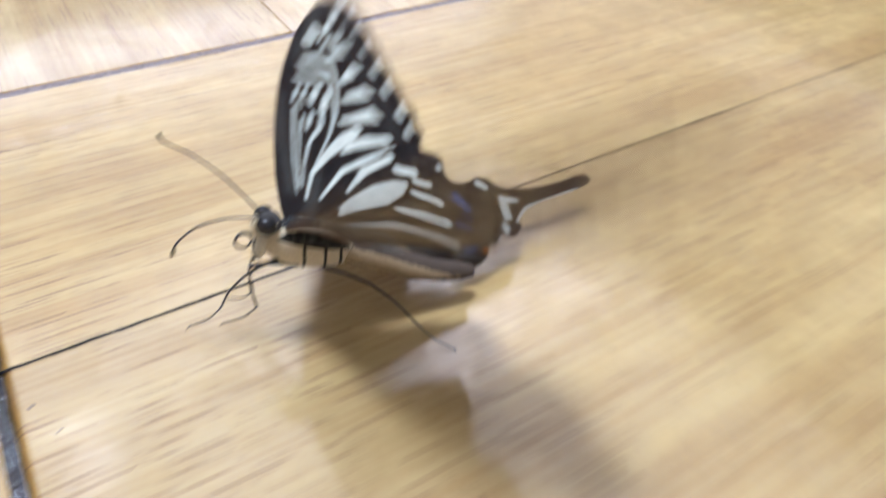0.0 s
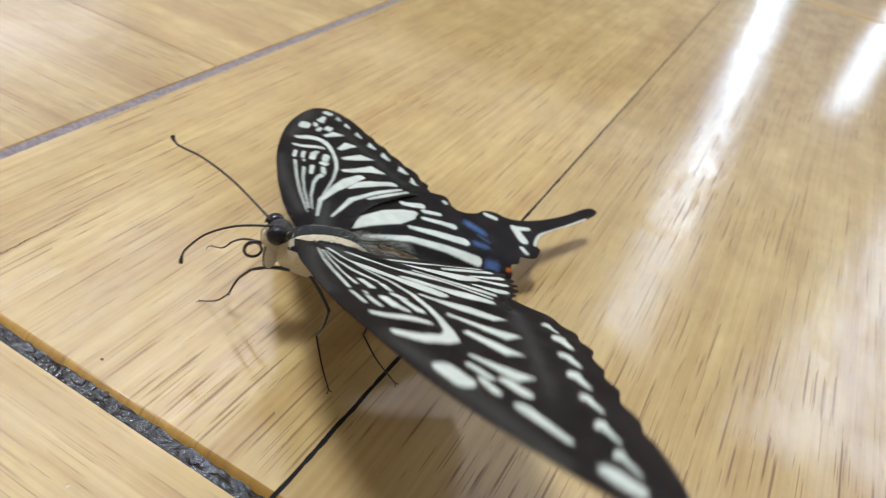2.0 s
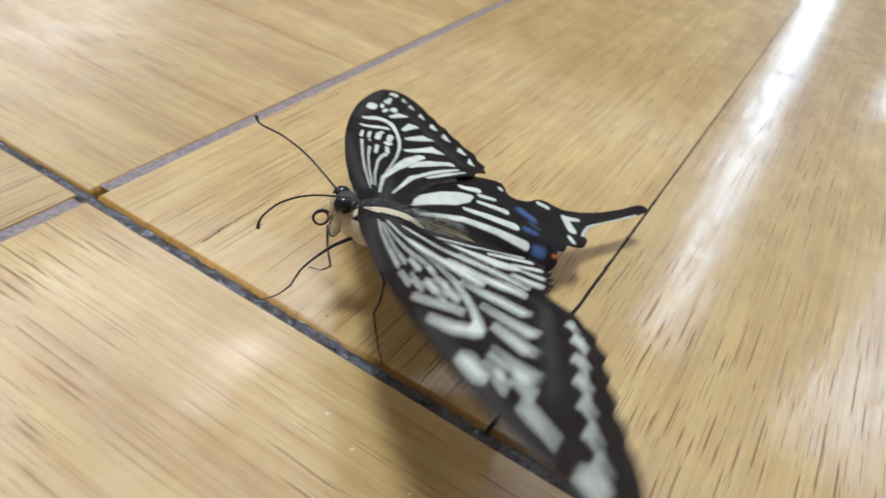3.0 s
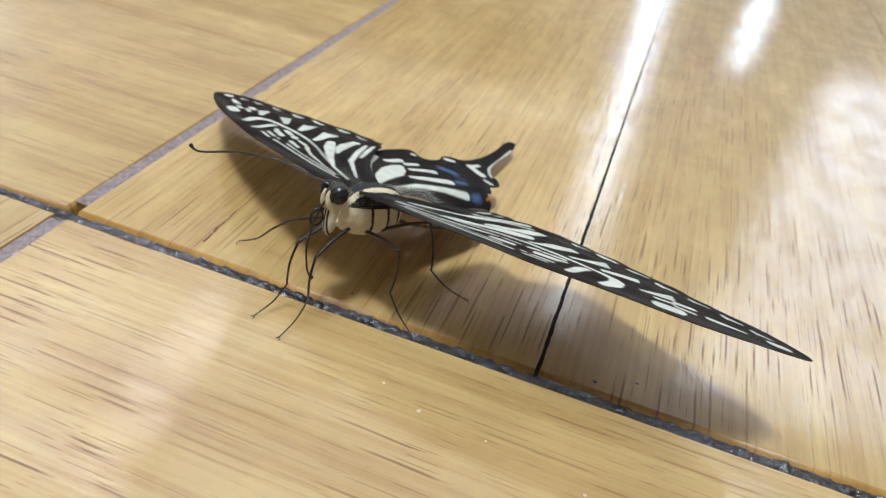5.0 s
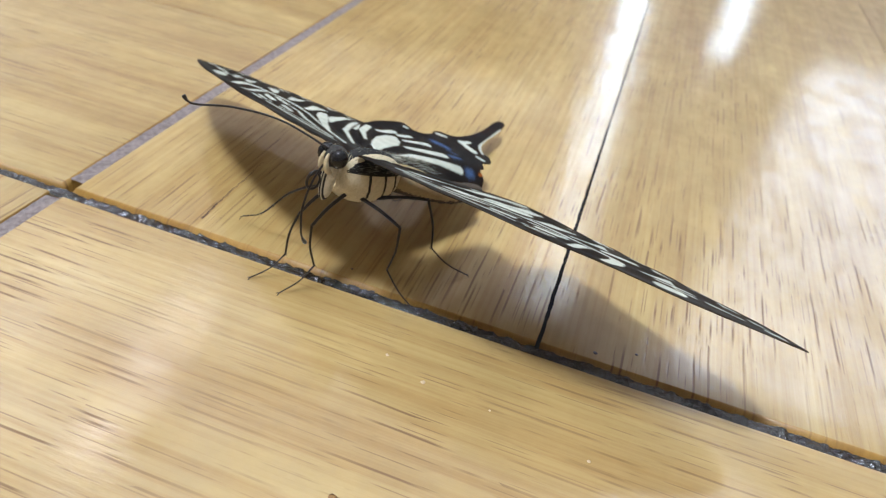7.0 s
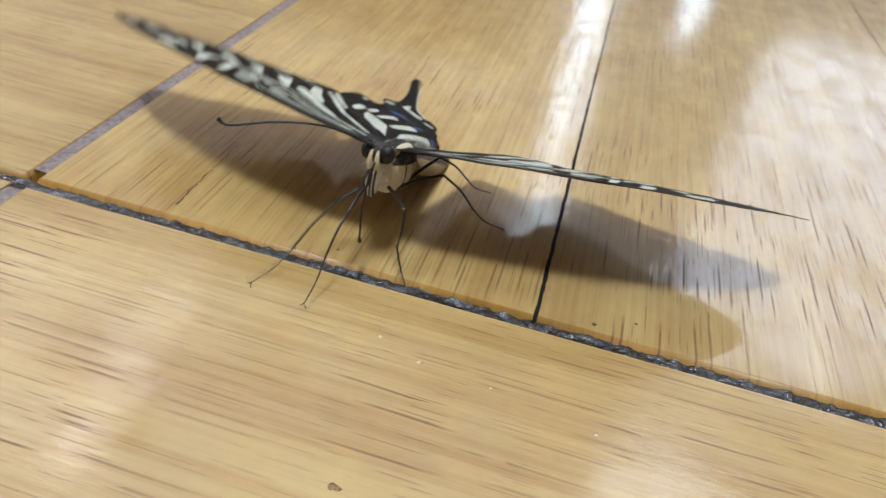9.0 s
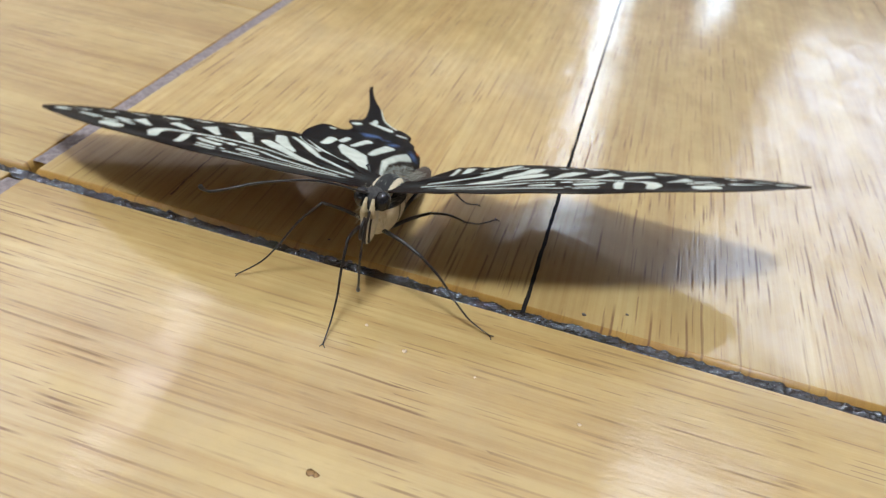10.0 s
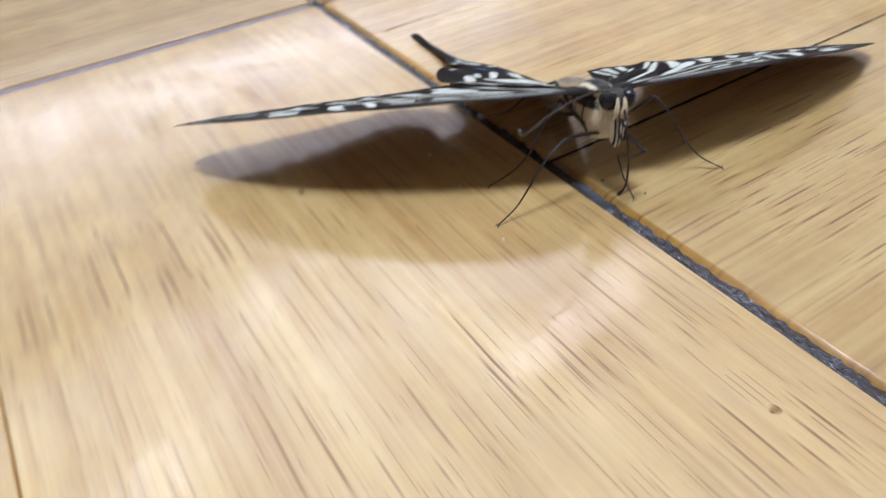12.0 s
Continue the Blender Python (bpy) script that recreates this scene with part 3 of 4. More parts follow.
def wing(name, ring, camber, marks, side, label="", step=0.2):
    """A wing in body units (x outward, y forward), two skins a hair apart; marks: strokes by attribute."""
    xy = np.array(ring)
    lo, hi = xy.min(0) - step, xy.max(0) + step
    nx, ny = (int(v) + 1 for v in (hi - lo) / step)
    gx, gy = np.meshgrid(lo[0] + step * np.arange(nx), lo[1] + step * np.arange(ny), indexing="ij")
    p = np.stack([gx.ravel(), gy.ravel()], 1)
    d, near = outline_distance(p, ring)
    inside = d > 0
    q = np.where(inside[:, None], p, near)
    ids = np.arange(nx * ny).reshape(nx, ny)
    quads = np.stack([ids[:-1, :-1], ids[1:, :-1], ids[1:, 1:], ids[:-1, 1:]], -1).reshape(-1, 4)
    quads = quads[inside[quads].sum(1) >= 1]
    used = np.unique(quads)
    back = np.full(nx * ny, -1)
    back[used] = np.arange(len(used))
    quads, q = back[quads], q[used]
    z = camber(q)
    values = {k: strokes(q, [(*m[:4], 0.86 * m[4], 0.86 * m[5], *m[6:]) for m in v]) if v else np.full(len(q), -9.0) for k, v in marks.items()}
    n = len(q)
    top = np.column_stack([side * q[:, 0], q[:, 1], z]) * UNIT
    under = top - (0, 0, 0.00009)
    verts = np.vstack([top, under])
    fq = quads if side > 0 else quads[:, ::-1]
    edges = {}
    for f in fq:
        for a, b in zip(f, np.roll(f, -1)):
            if a != b:
                edges[(a, b)] = edges.get((a, b), 0) + 1
    rim = [(b, a, a + n, b + n) for (a, b) in edges if (b, a) not in edges]
    faces = [tuple(int(i) for i in f) for f in fq] + [tuple(int(i) + n for i in f[::-1]) for f in fq] + [tuple(int(i) for i in f) for f in rim]
    me = bpy.data.meshes.new(name)
    me.from_pydata(verts.tolist(), [], faces)
    me.materials.append(WING_TOP)
    me.materials.append(WING_UNDER)
    m = len(fq)
    me.polygons.foreach_set("material_index", [0] * m + [1] * m + [0] * len(rim))
    me.polygons.foreach_set("use_smooth", [True] * len(me.polygons))
    for k, v in values.items():
        a = me.attributes.new(k, "FLOAT", "POINT")
        a.data.foreach_set("value", np.concatenate([v, v]).astype(np.float32))
    me.validate()
    me.update()
    ob = new(name, me)
    ob.parent = butterfly
    return tagged(ob, label)


FORE_RING = spline([(-1.3, 4.6), (1.5, 5.4), (5, 5.8), (9.5, 5.9), (15, 5.7), (21, 5.1), (27, 4.0), (33, 2.5), (38.5, 0.6), (43.2, -1.5), (46.9, -3.7), (48.9, -6.0), (48.5, -7.9),
                    (45.6, -9.5), (41.2, -10.9), (37, -12.0), (33, -13.2), (29, -14.6), (24.8, -16.2), (21.0, -16.8), (17.6, -15.9), (14.4, -13.0), (11.0, -9.2), (8.0, -6.0), (4.6, -3.4), (1.2, -1.8), (-1.2, -0.5), (-1.7, 2.0)], 6, True)


def wavy(ring, lo, hi, amount, waves):
    """Scallops the outline between two shares of its length."""
    n, out = len(ring), []
    for i, (x, y) in enumerate(ring):
        s = i / n
        if lo < s < hi:
            (ax, ay), (bx, by) = ring[i - 1], ring[(i + 1) % n]
            d = math.hypot(bx - ax, by - ay) or 1
            k = amount * math.sin((s - lo) / (hi - lo) * waves * 2 * math.pi)
            x, y = x + k * (by - ay) / d, y - k * (bx - ax) / d
        out.append((x, y))
    return out


FORE_RING = wavy(FORE_RING, 0.50, 0.76, 0.28, 7)


def tapered(*pts):
    """Strokes through points (x, y, half width)."""
    return [(a[0], a[1], b[0], b[1], a[2], b[2]) for a, b in zip(pts, pts[1:])]


# fine stripes fan out through the cell, break up into beads and end in a row of dots
CELL = tapered((3.0, 3.2, 0.09), (8.0, 3.5, 0.13), (12.5, 3.45, 0.16), (17.7, 3.1, 0.24)) + tapered((4.0, 2.9, 0.09), (8.5, 2.9, 0.13), (12.9, 2.6, 0.17), (16.0, 2.1, 0.24))
CELL += tapered((4.0, 2.5, 0.09), (7.5, 2.2, 0.14), (11.5, 1.4, 0.20), (13.5, 0.6, 0.30)) + tapered((13.7, 0.4, 0.38), (14.6, -0.1, 0.36)) + tapered((15.4, -0.4, 0.40), (17.2, -0.6, 0.36))
CELL += tapered((14.4, 1.4, 0.26), (17.0, 0.9, 0.34))
DOTS = [(19.1, 3.1, 21.5, 2.6, 0.28, 0.26), (19.6, 1.9, 21.2, 1.6, 0.28, 0.34), (21.5, 1.5, 21.9, 1.4, 0.30, 0.26), (19.7, 0.6, 21.8, 0.1, 0.46, 0.52), (22.1, -0.1, 22.8, -0.5, 0.42, 0.36),
        (18.5, -0.7, 19.2, -1.2, 0.58, 0.56), (20.1, -1.2, 22.2, -1.8, 0.50, 0.55), (18.4, 1.9, 18.8, 1.8, 0.22, 0.22)]
# a long line runs from the root along the cell and turns back into a hook; a bar stands before it
HOOK = tapered((3.0, 2.0, 0.10), (8.5, 0.6, 0.12), (14.1, -1.5, 0.16), (17.9, -2.5, 0.25), (20.9, -2.9, 0.29), (23.6, -3.0, 0.33), (26.4, -2.8, 0.50), (28.0, -2.3, 0.85), (28.5, -1.4, 1.0), (28.6, -0.2, 0.95), (27.7, 1.6, 0.62))
HOOK += tapered((24.0, 2.4, 0.52), (24.4, 0.4, 0.62), (25.0, -1.5, 0.55))
# blades behind the cell, blunt at their outer ends
BANDS = [(17.5, -3.3, 21.2, -8.7, 0.36, 1.25, 1), (22.4, -4.2, 25.6, -8.0, 0.42, 1.12, 1), (26.2, -4.3, 29.6, -6.4, 0.42, 0.98, 1), (31.0, -2.8, 33.9, -5.2, 0.38, 0.95, 1), (32.8, -1.9, 34.6, -2.7, 0.38, 0.42),
         (35.0, -1.9, 36.8, -2.2, 0.38, 0.40), (34.8, -3.8, 36.4, -4.4, 0.66, 0.62), (38.6, -3.2, 42.0, -4.4, 0.72, 0.34), (33.5, 0.1, 35.5, -0.5, 0.92, 0.90), (45.0, -5.3, 46.2, -5.9, 0.88, 0.84)]
INNER = tapered((2.4, 2.1, 0.16), (6.7, 1.2, 0.30), (10.8, -1.2, 0.62), (14.2, -3.6, 0.95), (16.6, -5.6, 0.72)) + tapered((11.8, -3.2, 0.24), (13.6, -5.0, 0.75), (15.2, -7.2, 0.95), (16.6, -10.2, 0.78))
INNER += tapered((3.0, 0.3, 0.16), (8.4, -2.9, 0.42), (11.2, -6.1, 0.46), (15.2, -11.0, 0.30)) + tapered((9.2, -5.2, 0.24), (12.0, -8.6, 0.40), (14.4, -11.7, 0.34))
LUNULES = [m for x, y, w in ((20.2, -14.5, 0.46), (23.9, -13.7, 0.68), (28.2, -11.9, 0.66), (32.0, -10.5, 0.60), (35.9, -9.1, 0.46), (39.7, -7.9, 0.40), (43.0, -7.1, 0.36))
           for m in ((x - 0.2, y - 0.2, x + 0.3, y + 0.4, w, 0.7 * w), (x, y, x + 1.9, y - 0.1, w, 0.5 * w))]
FORE_MARKS = {"pale": CELL + DOTS + HOOK + BANDS + INNER + LUNULES, "blue": [], "orange": [],
              "dust": [(18.4, -12.2, 26.0, -9.8, 0.5, 0.35), (26.0, -9.8, 36, -6.4, 0.35, 0.2), (3.3, 4.0, 11.2, 5.0, 0.5, 0.4), (11.2, 5.0, 19, 4.9, 0.4, 0.3), (28, 2.6, 44, -2.4, 0.5, 0.6), (1, 1.5, 6, 0.4, 0.9, 0.3), (3, -3, 8, -6, 0.4, 0.2)]}


def fore_camber(q):
    s = q[:, 0] / 48
    ribs = 0.05 * np.sin(np.arctan2(q[:, 1] - 2.5, q[:, 0] + 3) * 42)
    seat = np.clip((-q[:, 1] - 1) / 12, 0, 1) * np.clip((20 - q[:, 0]) / 14, 0, 1)
    return 2.4 * s * (1 - s) + 1.1 * seat - 0.004 * (q[:, 1] + 3) ** 2 * (0.2 + s) + ribs


HIND_RING = spline([(-0.5, 1.4), (2.0, -0.2), (5.8, -3.2), (9.8, -6.4), (13.2, -10.2), (14.6, -13.2), (14.4, -15.8), (13.4, -17.8), (11.2, -18.2), (10.2, -19.6), (10.6, -21.6), (11.7, -23.2), (11.9, -25.0),
                    (11.0, -27.0), (11.2, -30.0), (12.2, -34), (13.5, -37.6), (14.8, -40.6), (14.9, -42.0), (13.9, -42.4), (12.7, -40.8), (11.2, -37.4), (9.9, -34.2), (8.4, -31.6), (7.0, -30.3), (6.0, -29.6)], 5)
HIND_RING += spline([(5.0, -29.9), (3.2, -28.6), (2.8, -27.0), (2.8, -25.9), (1.6, -25.2), (1.2, -24.0), (0.1, -24.2), (-0.8, -23.6), (-1.7, -21.6), (-2.0, -18.4), (-1.7, -15.0), (-0.6, -11.5), (0.0, -7), (-0.6, -3)], 5)
HIND_PALE = tapered((1.2, -1.2, 0.25), (3.5, -4.3, 1.05), (5.6, -7.9, 1.85), (7.4, -10.6, 1.35), (8.4, -12.0, 0.55)) + [(10.6, -11.2, 10.5, -13.4, 0.72, 0.80), (9.2, -13.6, 9.0, -15.6, 0.50, 0.48), (7.3, -13.1, 6.4, -16.8, 0.52, 0.66)]
HIND_PALE += tapered((4.1, -10.0, 0.36), (4.0, -13.6, 0.74), (3.5, -17.5, 0.92)) + tapered((0.6, -3.4, 0.20), (1.8, -9.5, 0.55), (1.5, -14.4, 0.56), (0.8, -19.0, 0.66)) + tapered((5.0, -3.4, 0.2), (8.9, -6.2, 0.60), (12.2, -10.4, 0.5))
HIND_PALE += [(10.8, -23.3, 10.4, -24.6, 0.55, 0.5), (9.0, -27.2, 6.6, -27.8, 0.72, 0.85), (9.0, -27.4, 9.3, -29.6, 0.55, 0.35), (4.8, -26.9, 3.8, -27.2, 0.42, 0.45), (12.2, -17.2, 11.8, -17.4, 0.3, 0.3)]
HIND_PALE += curve_marks([(5.9, -29.4), (7.4, -30.3), (8.6, -31.6), (10.1, -34.8), (11.5, -38.0), (12.4, -40.0)], 0.26, 0.24)
HIND_MARKS = {"pale": HIND_PALE, "blue": [(7.6, -19.4, 6.4, -21.2, 0.55, 0.45), (3.7, -19.4, 3.4, -20.8, 0.35, 0.25), (0.6, -20.7, 0.6, -21.6, 0.5, 0.4), (5.6, -20.4, 4.6, -21.6, -0.1, -0.1)],
              "orange": [(0.5, -23.4, 0.6, -24.2, 0.24, 0.2)], "dust": [(-1.2, -4, -1.4, -15, 0.9, 0.8), (3.4, -3.4, 5.0, -8, 0.2, 0.2)]}
TORN_RING = spline([(-0.5, 1.4), (3, 0.5), (9, -3.5), (15.0, -8.0), (18.2, -10.2), (18.6, -11.2)], 5)
TORN_RING += spline([(16.8, -11.9), (15.8, -12.4), (14.2, -14.0), (13.6, -13.6), (12.8, -15.0), (11.8, -14.7), (10.9, -15.9), (9.9, -15.5), (8.6, -16.7), (7.6, -16.1), (6.2, -16.9), (5.0, -16.4), (4.0, -16.6)], 3)
TORN_RING += spline([(3.4, -14.4), (2.6, -11.5), (1.8, -8.5), (0.6, -5), (-0.4, -2)], 5)
TORN_MARKS = {"pale": tapered((3.0, -0.6, 0.25), (6.0, -4.3, 1.5), (7.9, -7.8, 1.85), (8.9, -11.4, 1.2)) + tapered((3.0, -2.2, 0.2), (4.3, -7.7, 0.28), (4.3, -14.6, 0.34))
              + [(5.6, -9.8, 5.9, -14.8, 0.36, 0.72), (7.7, -12.2, 8.1, -15.2, 0.42, 0.62), (9.6, -12.4, 11.0, -14.2, 0.40, 0.62), (11.4, -10.8, 13.2, -12.8, 0.70, 0.95), (14.4, -9.4, 16.6, -10.9, 0.4, 0.5)],
              "blue": [], "orange": [], "dust": [(0.8, -2, 2.2, -8, 0.6, 0.3)]}


def hind_camber(q):
    ribs = 0.05 * np.sin(np.arctan2(q[:, 0] - 1.0, -q[:, 1] + 2) * 26)
    fold = np.clip(2.6 - q[:, 0], 0, None)
    return ribs + 0.0088 * np.clip(-q[:, 1] - 24, 0, None) ** 2 - 0.16 * fold ** 2 * np.clip(-q[:, 1] / 16, 0, 1) - 0.18 * np.clip(q[:, 0] - 4, 0, None) * np.clip((q[:, 1] + 20) / 8, 0, 1)


def torn_camber(q):
    return hind_camber(q) + 0.14 * np.clip(q[:, 0] - 4, 0, None) * np.clip((q[:, 1] + 20) / 8, 0, 1)


fore_right = wing("forewing", FORE_RING, fore_camber, FORE_MARKS, 1)
fore_left = wing("forewing", FORE_RING, fore_camber, FORE_MARKS, -1)
hind_right = wing("hindwing", HIND_RING, hind_camber, HIND_MARKS, 1, "black hindwing with blue clouds, an orange eyespot and a long tail", 0.2)
hind_left = wing("hindwing", TORN_RING, torn_camber, TORN_MARKS, -1, "torn hindwing that has lost its tail", 0.2)


def egg(bm, centre, radii, seg=28, rings=18, squash=None):
    """An ellipsoid in millimetres."""
    made = bmesh.ops.create_uvsphere(bm, u_segments=seg, v_segments=rings, radius=1.0)["verts"]
    for v in made:
        co = Vector((v.co.x * radii[0], v.co.z * radii[1], v.co.y * radii[2]))
        if squash:
            co = squash(co)
        v.co = (Vector(centre) + co) * UNIT
    bmesh.ops.recalc_face_normals(bm, faces=bm.faces)
    return bm


def hairs(bm, count, seed, place, length, width):
    """Short tapering hairs; place gives a root and a direction in millimetres."""
    rnd = random.Random(seed)
    for _ in range(count):
        root, way = place(rnd)
        root, way = Vector(root) * UNIT, Vector(way).normalized()
        ln = length * UNIT * rnd.uniform(0.6, 1.2)
        sidev = way.orthogonal().normalized()
        sidev.rotate(Matrix.Rotation(rnd.uniform(0, 6.28), 3, way))
        bend = Vector((rnd.uniform(-1, 1), rnd.uniform(-1, 1), rnd.uniform(-1, 1))) * ln * 0.22
        a, b = bm.verts.new(root - sidev * width * UNIT), bm.verts.new(root + sidev * width * UNIT)
        c = bm.verts.new(root + way * ln * 0.6 + bend * 0.4 + sidev * width * UNIT * 0.6)
        d = bm.verts.new(root + way * ln + bend)
        bm.faces.new((a, b, c))
        bm.faces.new((a, c, d))
    return bm


# thorax and abdomen
bm = egg(bmesh.new(), (0, 1.2, -2.4), (2.25, 5.7, 3.3))
part("thorax", bm, THORAX, butterfly, "cream furry thorax with black stripes along it")


def on_thorax(rnd):
    a, b = rnd.uniform(0.25, math.pi - 0.25), rnd.uniform(-0.9, 0.9)
    nrm = Vector((math.cos(a) * math.cos(b), math.sin(b), math.sin(a) * math.cos(b)))
    return (nrm.x * 2.2, 1.2 + nrm.y * 5.5, -2.2 + nrm.z * 2.9), (nrm.x * 0.5, nrm.y - 1.2, nrm.z * 0.5)


part("thorax_fur", hairs(bmesh.new(), 520, 3, on_thorax, 0.8, 0.025), FUR_GREY, butterfly)
bm = bmesh.new()
line = spline([(0, -3, -2.4), (0, -9, -3.5), (0, -15, -4.3), (0, -19.5, -4.1), (0, -21.5, -3.9)], 8)
tube(bm, [Vector(v) * UNIT for v in line], [UNIT * r for r in np.interp(range(len(line)), [0, 5, 14, 24, len(line) - 2, len(line) - 1], [1.6, 1.75, 1.6, 1.25, 0.8, 0.3])], 18)
for v in bm.verts:
    v.co.z += 0.00006 * math.sin(v.co.y * 2 * math.pi / 0.0024)
part("abdomen", bm, ABDOMEN, butterfly, "buff furry abdomen with a dark brown back")


def on_back(rnd):
    x, y = rnd.uniform(-1.8, 1.8), rnd.uniform(-8.5, -1.5)
    return (x, y, 0.5 - 0.2 * x * x + 0.10 * y), (x * 0.5, -1.0, 0.15)


part("back_fur", hairs(bmesh.new(), 420, 9, on_back, 1.1, 0.022), FUR_GREY, butterfly)

# head with its eyes, palps, antennae and coiled tongue
bm = egg(bmesh.new(), (0, 6.5, -0.4), (1.3, 1.35, 1.4))
head = part("head", bm, FUR_DARK, butterfly, "small black head")
for s in (-1, 1):
    part("eye", egg(bmesh.new(), (s * 1.15, 7.0, -0.2), (0.86, 1.08, 1.12)), EYE, head, "glossy black compound eye")
    bm = bmesh.new()
    line = spline([(s * 0.45, 7.1, -2.1), (s * 0.45, 7.8, -1.6), (s * 0.42, 8.1, -0.7), (s * 0.38, 7.95, 0.1)], 5)
    tube(bm, [Vector(v) * UNIT for v in line], [UNIT * r for r in np.interp(range(len(line)), [0, 5, 15], [0.35, 0.4, 0.12])], 10)
    part("palp", bm, FUR_PALE, head, "cream furry palp")
    bm = bmesh.new()
    if s > 0:
        line = spline([(0.4, 7.5, 0.4), (4.5, 11.4, 1.7), (9.0, 14.4, 1.2), (12.6, 16.6, 0.0), (13.5, 17.3, 0.0), (13.9, 17.7, 0.5)], 10)
    else:
        line = spline([(0, 0, 0), (0.2, 3.6, 0.9), (0.1, 7.0, 0.9), (0, 9.6, -0.1), (0.1, 10.6, -0.9), (0.2, 11.2, -1.8)], 10)
    n = len(line)
    tube(bm, [Vector(v) * UNIT for v in line], [UNIT * r for r in np.interp(range(n), [0, 4, n - 12, n - 5, n - 2, n - 1], [0.17, 0.12, 0.13, 0.25, 0.23, 0.08])], 10)
    feeler = part("antenna", bm, CHITIN, head, "thin dark antenna with a clubbed tip")
    if s < 0:
        # this one hangs from its root and sinks further later on
        drooping = feeler
part("face", egg(bmesh.new(), (0, 6.7, -2.7), (0.95, 0.95, 2.9)), FACE, head, "cream furry face with fine black lines")
bm = bmesh.new()
coil = []
for i in range(70):
    s = i / 69
    a = -0.6 + s * 2 * math.pi * 1.25
    r = 1.15 - 0.35 * s
    coil.append(Vector((0.12 * s, 8.6 + r * math.sin(a) * 0.9, -3.3 + r * math.cos(a))) * UNIT)
tube(bm, coil, [UNIT * (0.20 - 0.10 * i / 69) for i in range(70)], 8)
part("proboscis", bm, CHITIN, head, "coiled black tongue")


def in_front(rnd):
    x, z = rnd.uniform(-1.6, 1.6), rnd.uniform(-3.4, 0.8)
    return (x, 5.8 + rnd.uniform(-0.6, 1.2), z), (x * 0.5, 0.6, -0.8)


part("collar_fur", hairs(bmesh.new(), 420, 12, in_front, 0.7, 0.028), FUR_PALE, butterfly, "cream fur round the head and breast")

# six legs hinged at the breast: lengths of thigh, shin and foot in millimetres
LEGS = []
HIPS = ((1.2, 4.6, -4.3), (1.4, 2.2, -4.7), (1.3, -0.4, -4.7))
FEMUR, TIBIA, TARSUS = (5.4, 6.0, 6.2), (6.0, 7.0, 7.4), (5.4, 6.2, 6.6)


def leg_piece(name, length, sag, r0, r1, hip):
    """A piece of a leg along its own +x, with a slight bow."""
    line = [Vector(v) * UNIT for v in spline([(0, 0, 0), (length / 2, 0, sag), (length, 0, 0)], 5)]
    n = len(line)
    bm = tube(bmesh.new(), line, [UNIT * (r0 + (r1 - r0) * i / (n - 1)) for i in range(n)], 8)
    if name == "tarsus":
        for s in (-1, 1):
            tube(bm, [line[-1], line[-1] + Vector((0.35, s * 0.3, 0.05)) * UNIT, line[-1] + Vector((0.5, s * 0.5, -0.2)) * UNIT], [0.07 * UNIT, 0.05 * UNIT, 0.02 * UNIT], 5)
    if name == "tibia":
        for s in (-1, 1):
            tube(bm, [line[-2], line[-2] + Vector((0.7, s * 0.25, -0.35)) * UNIT], [0.05 * UNIT, 0.01 * UNIT], 4)
    return part(name, bm, CHITIN, hip)


for side in (1, -1):
    for k in range(3):
        hip = new("leg", None)
        hip.parent = butterfly
        pieces = (leg_piece("femur", FEMUR[k], 0.25, 0.25, 0.18, hip), leg_piece("tibia", TIBIA[k], 0.35, 0.17, 0.12, hip), leg_piece("tarsus", TARSUS[k], -0.5, 0.12, 0.07, hip))
        LEGS.append((side, k, hip, pieces))

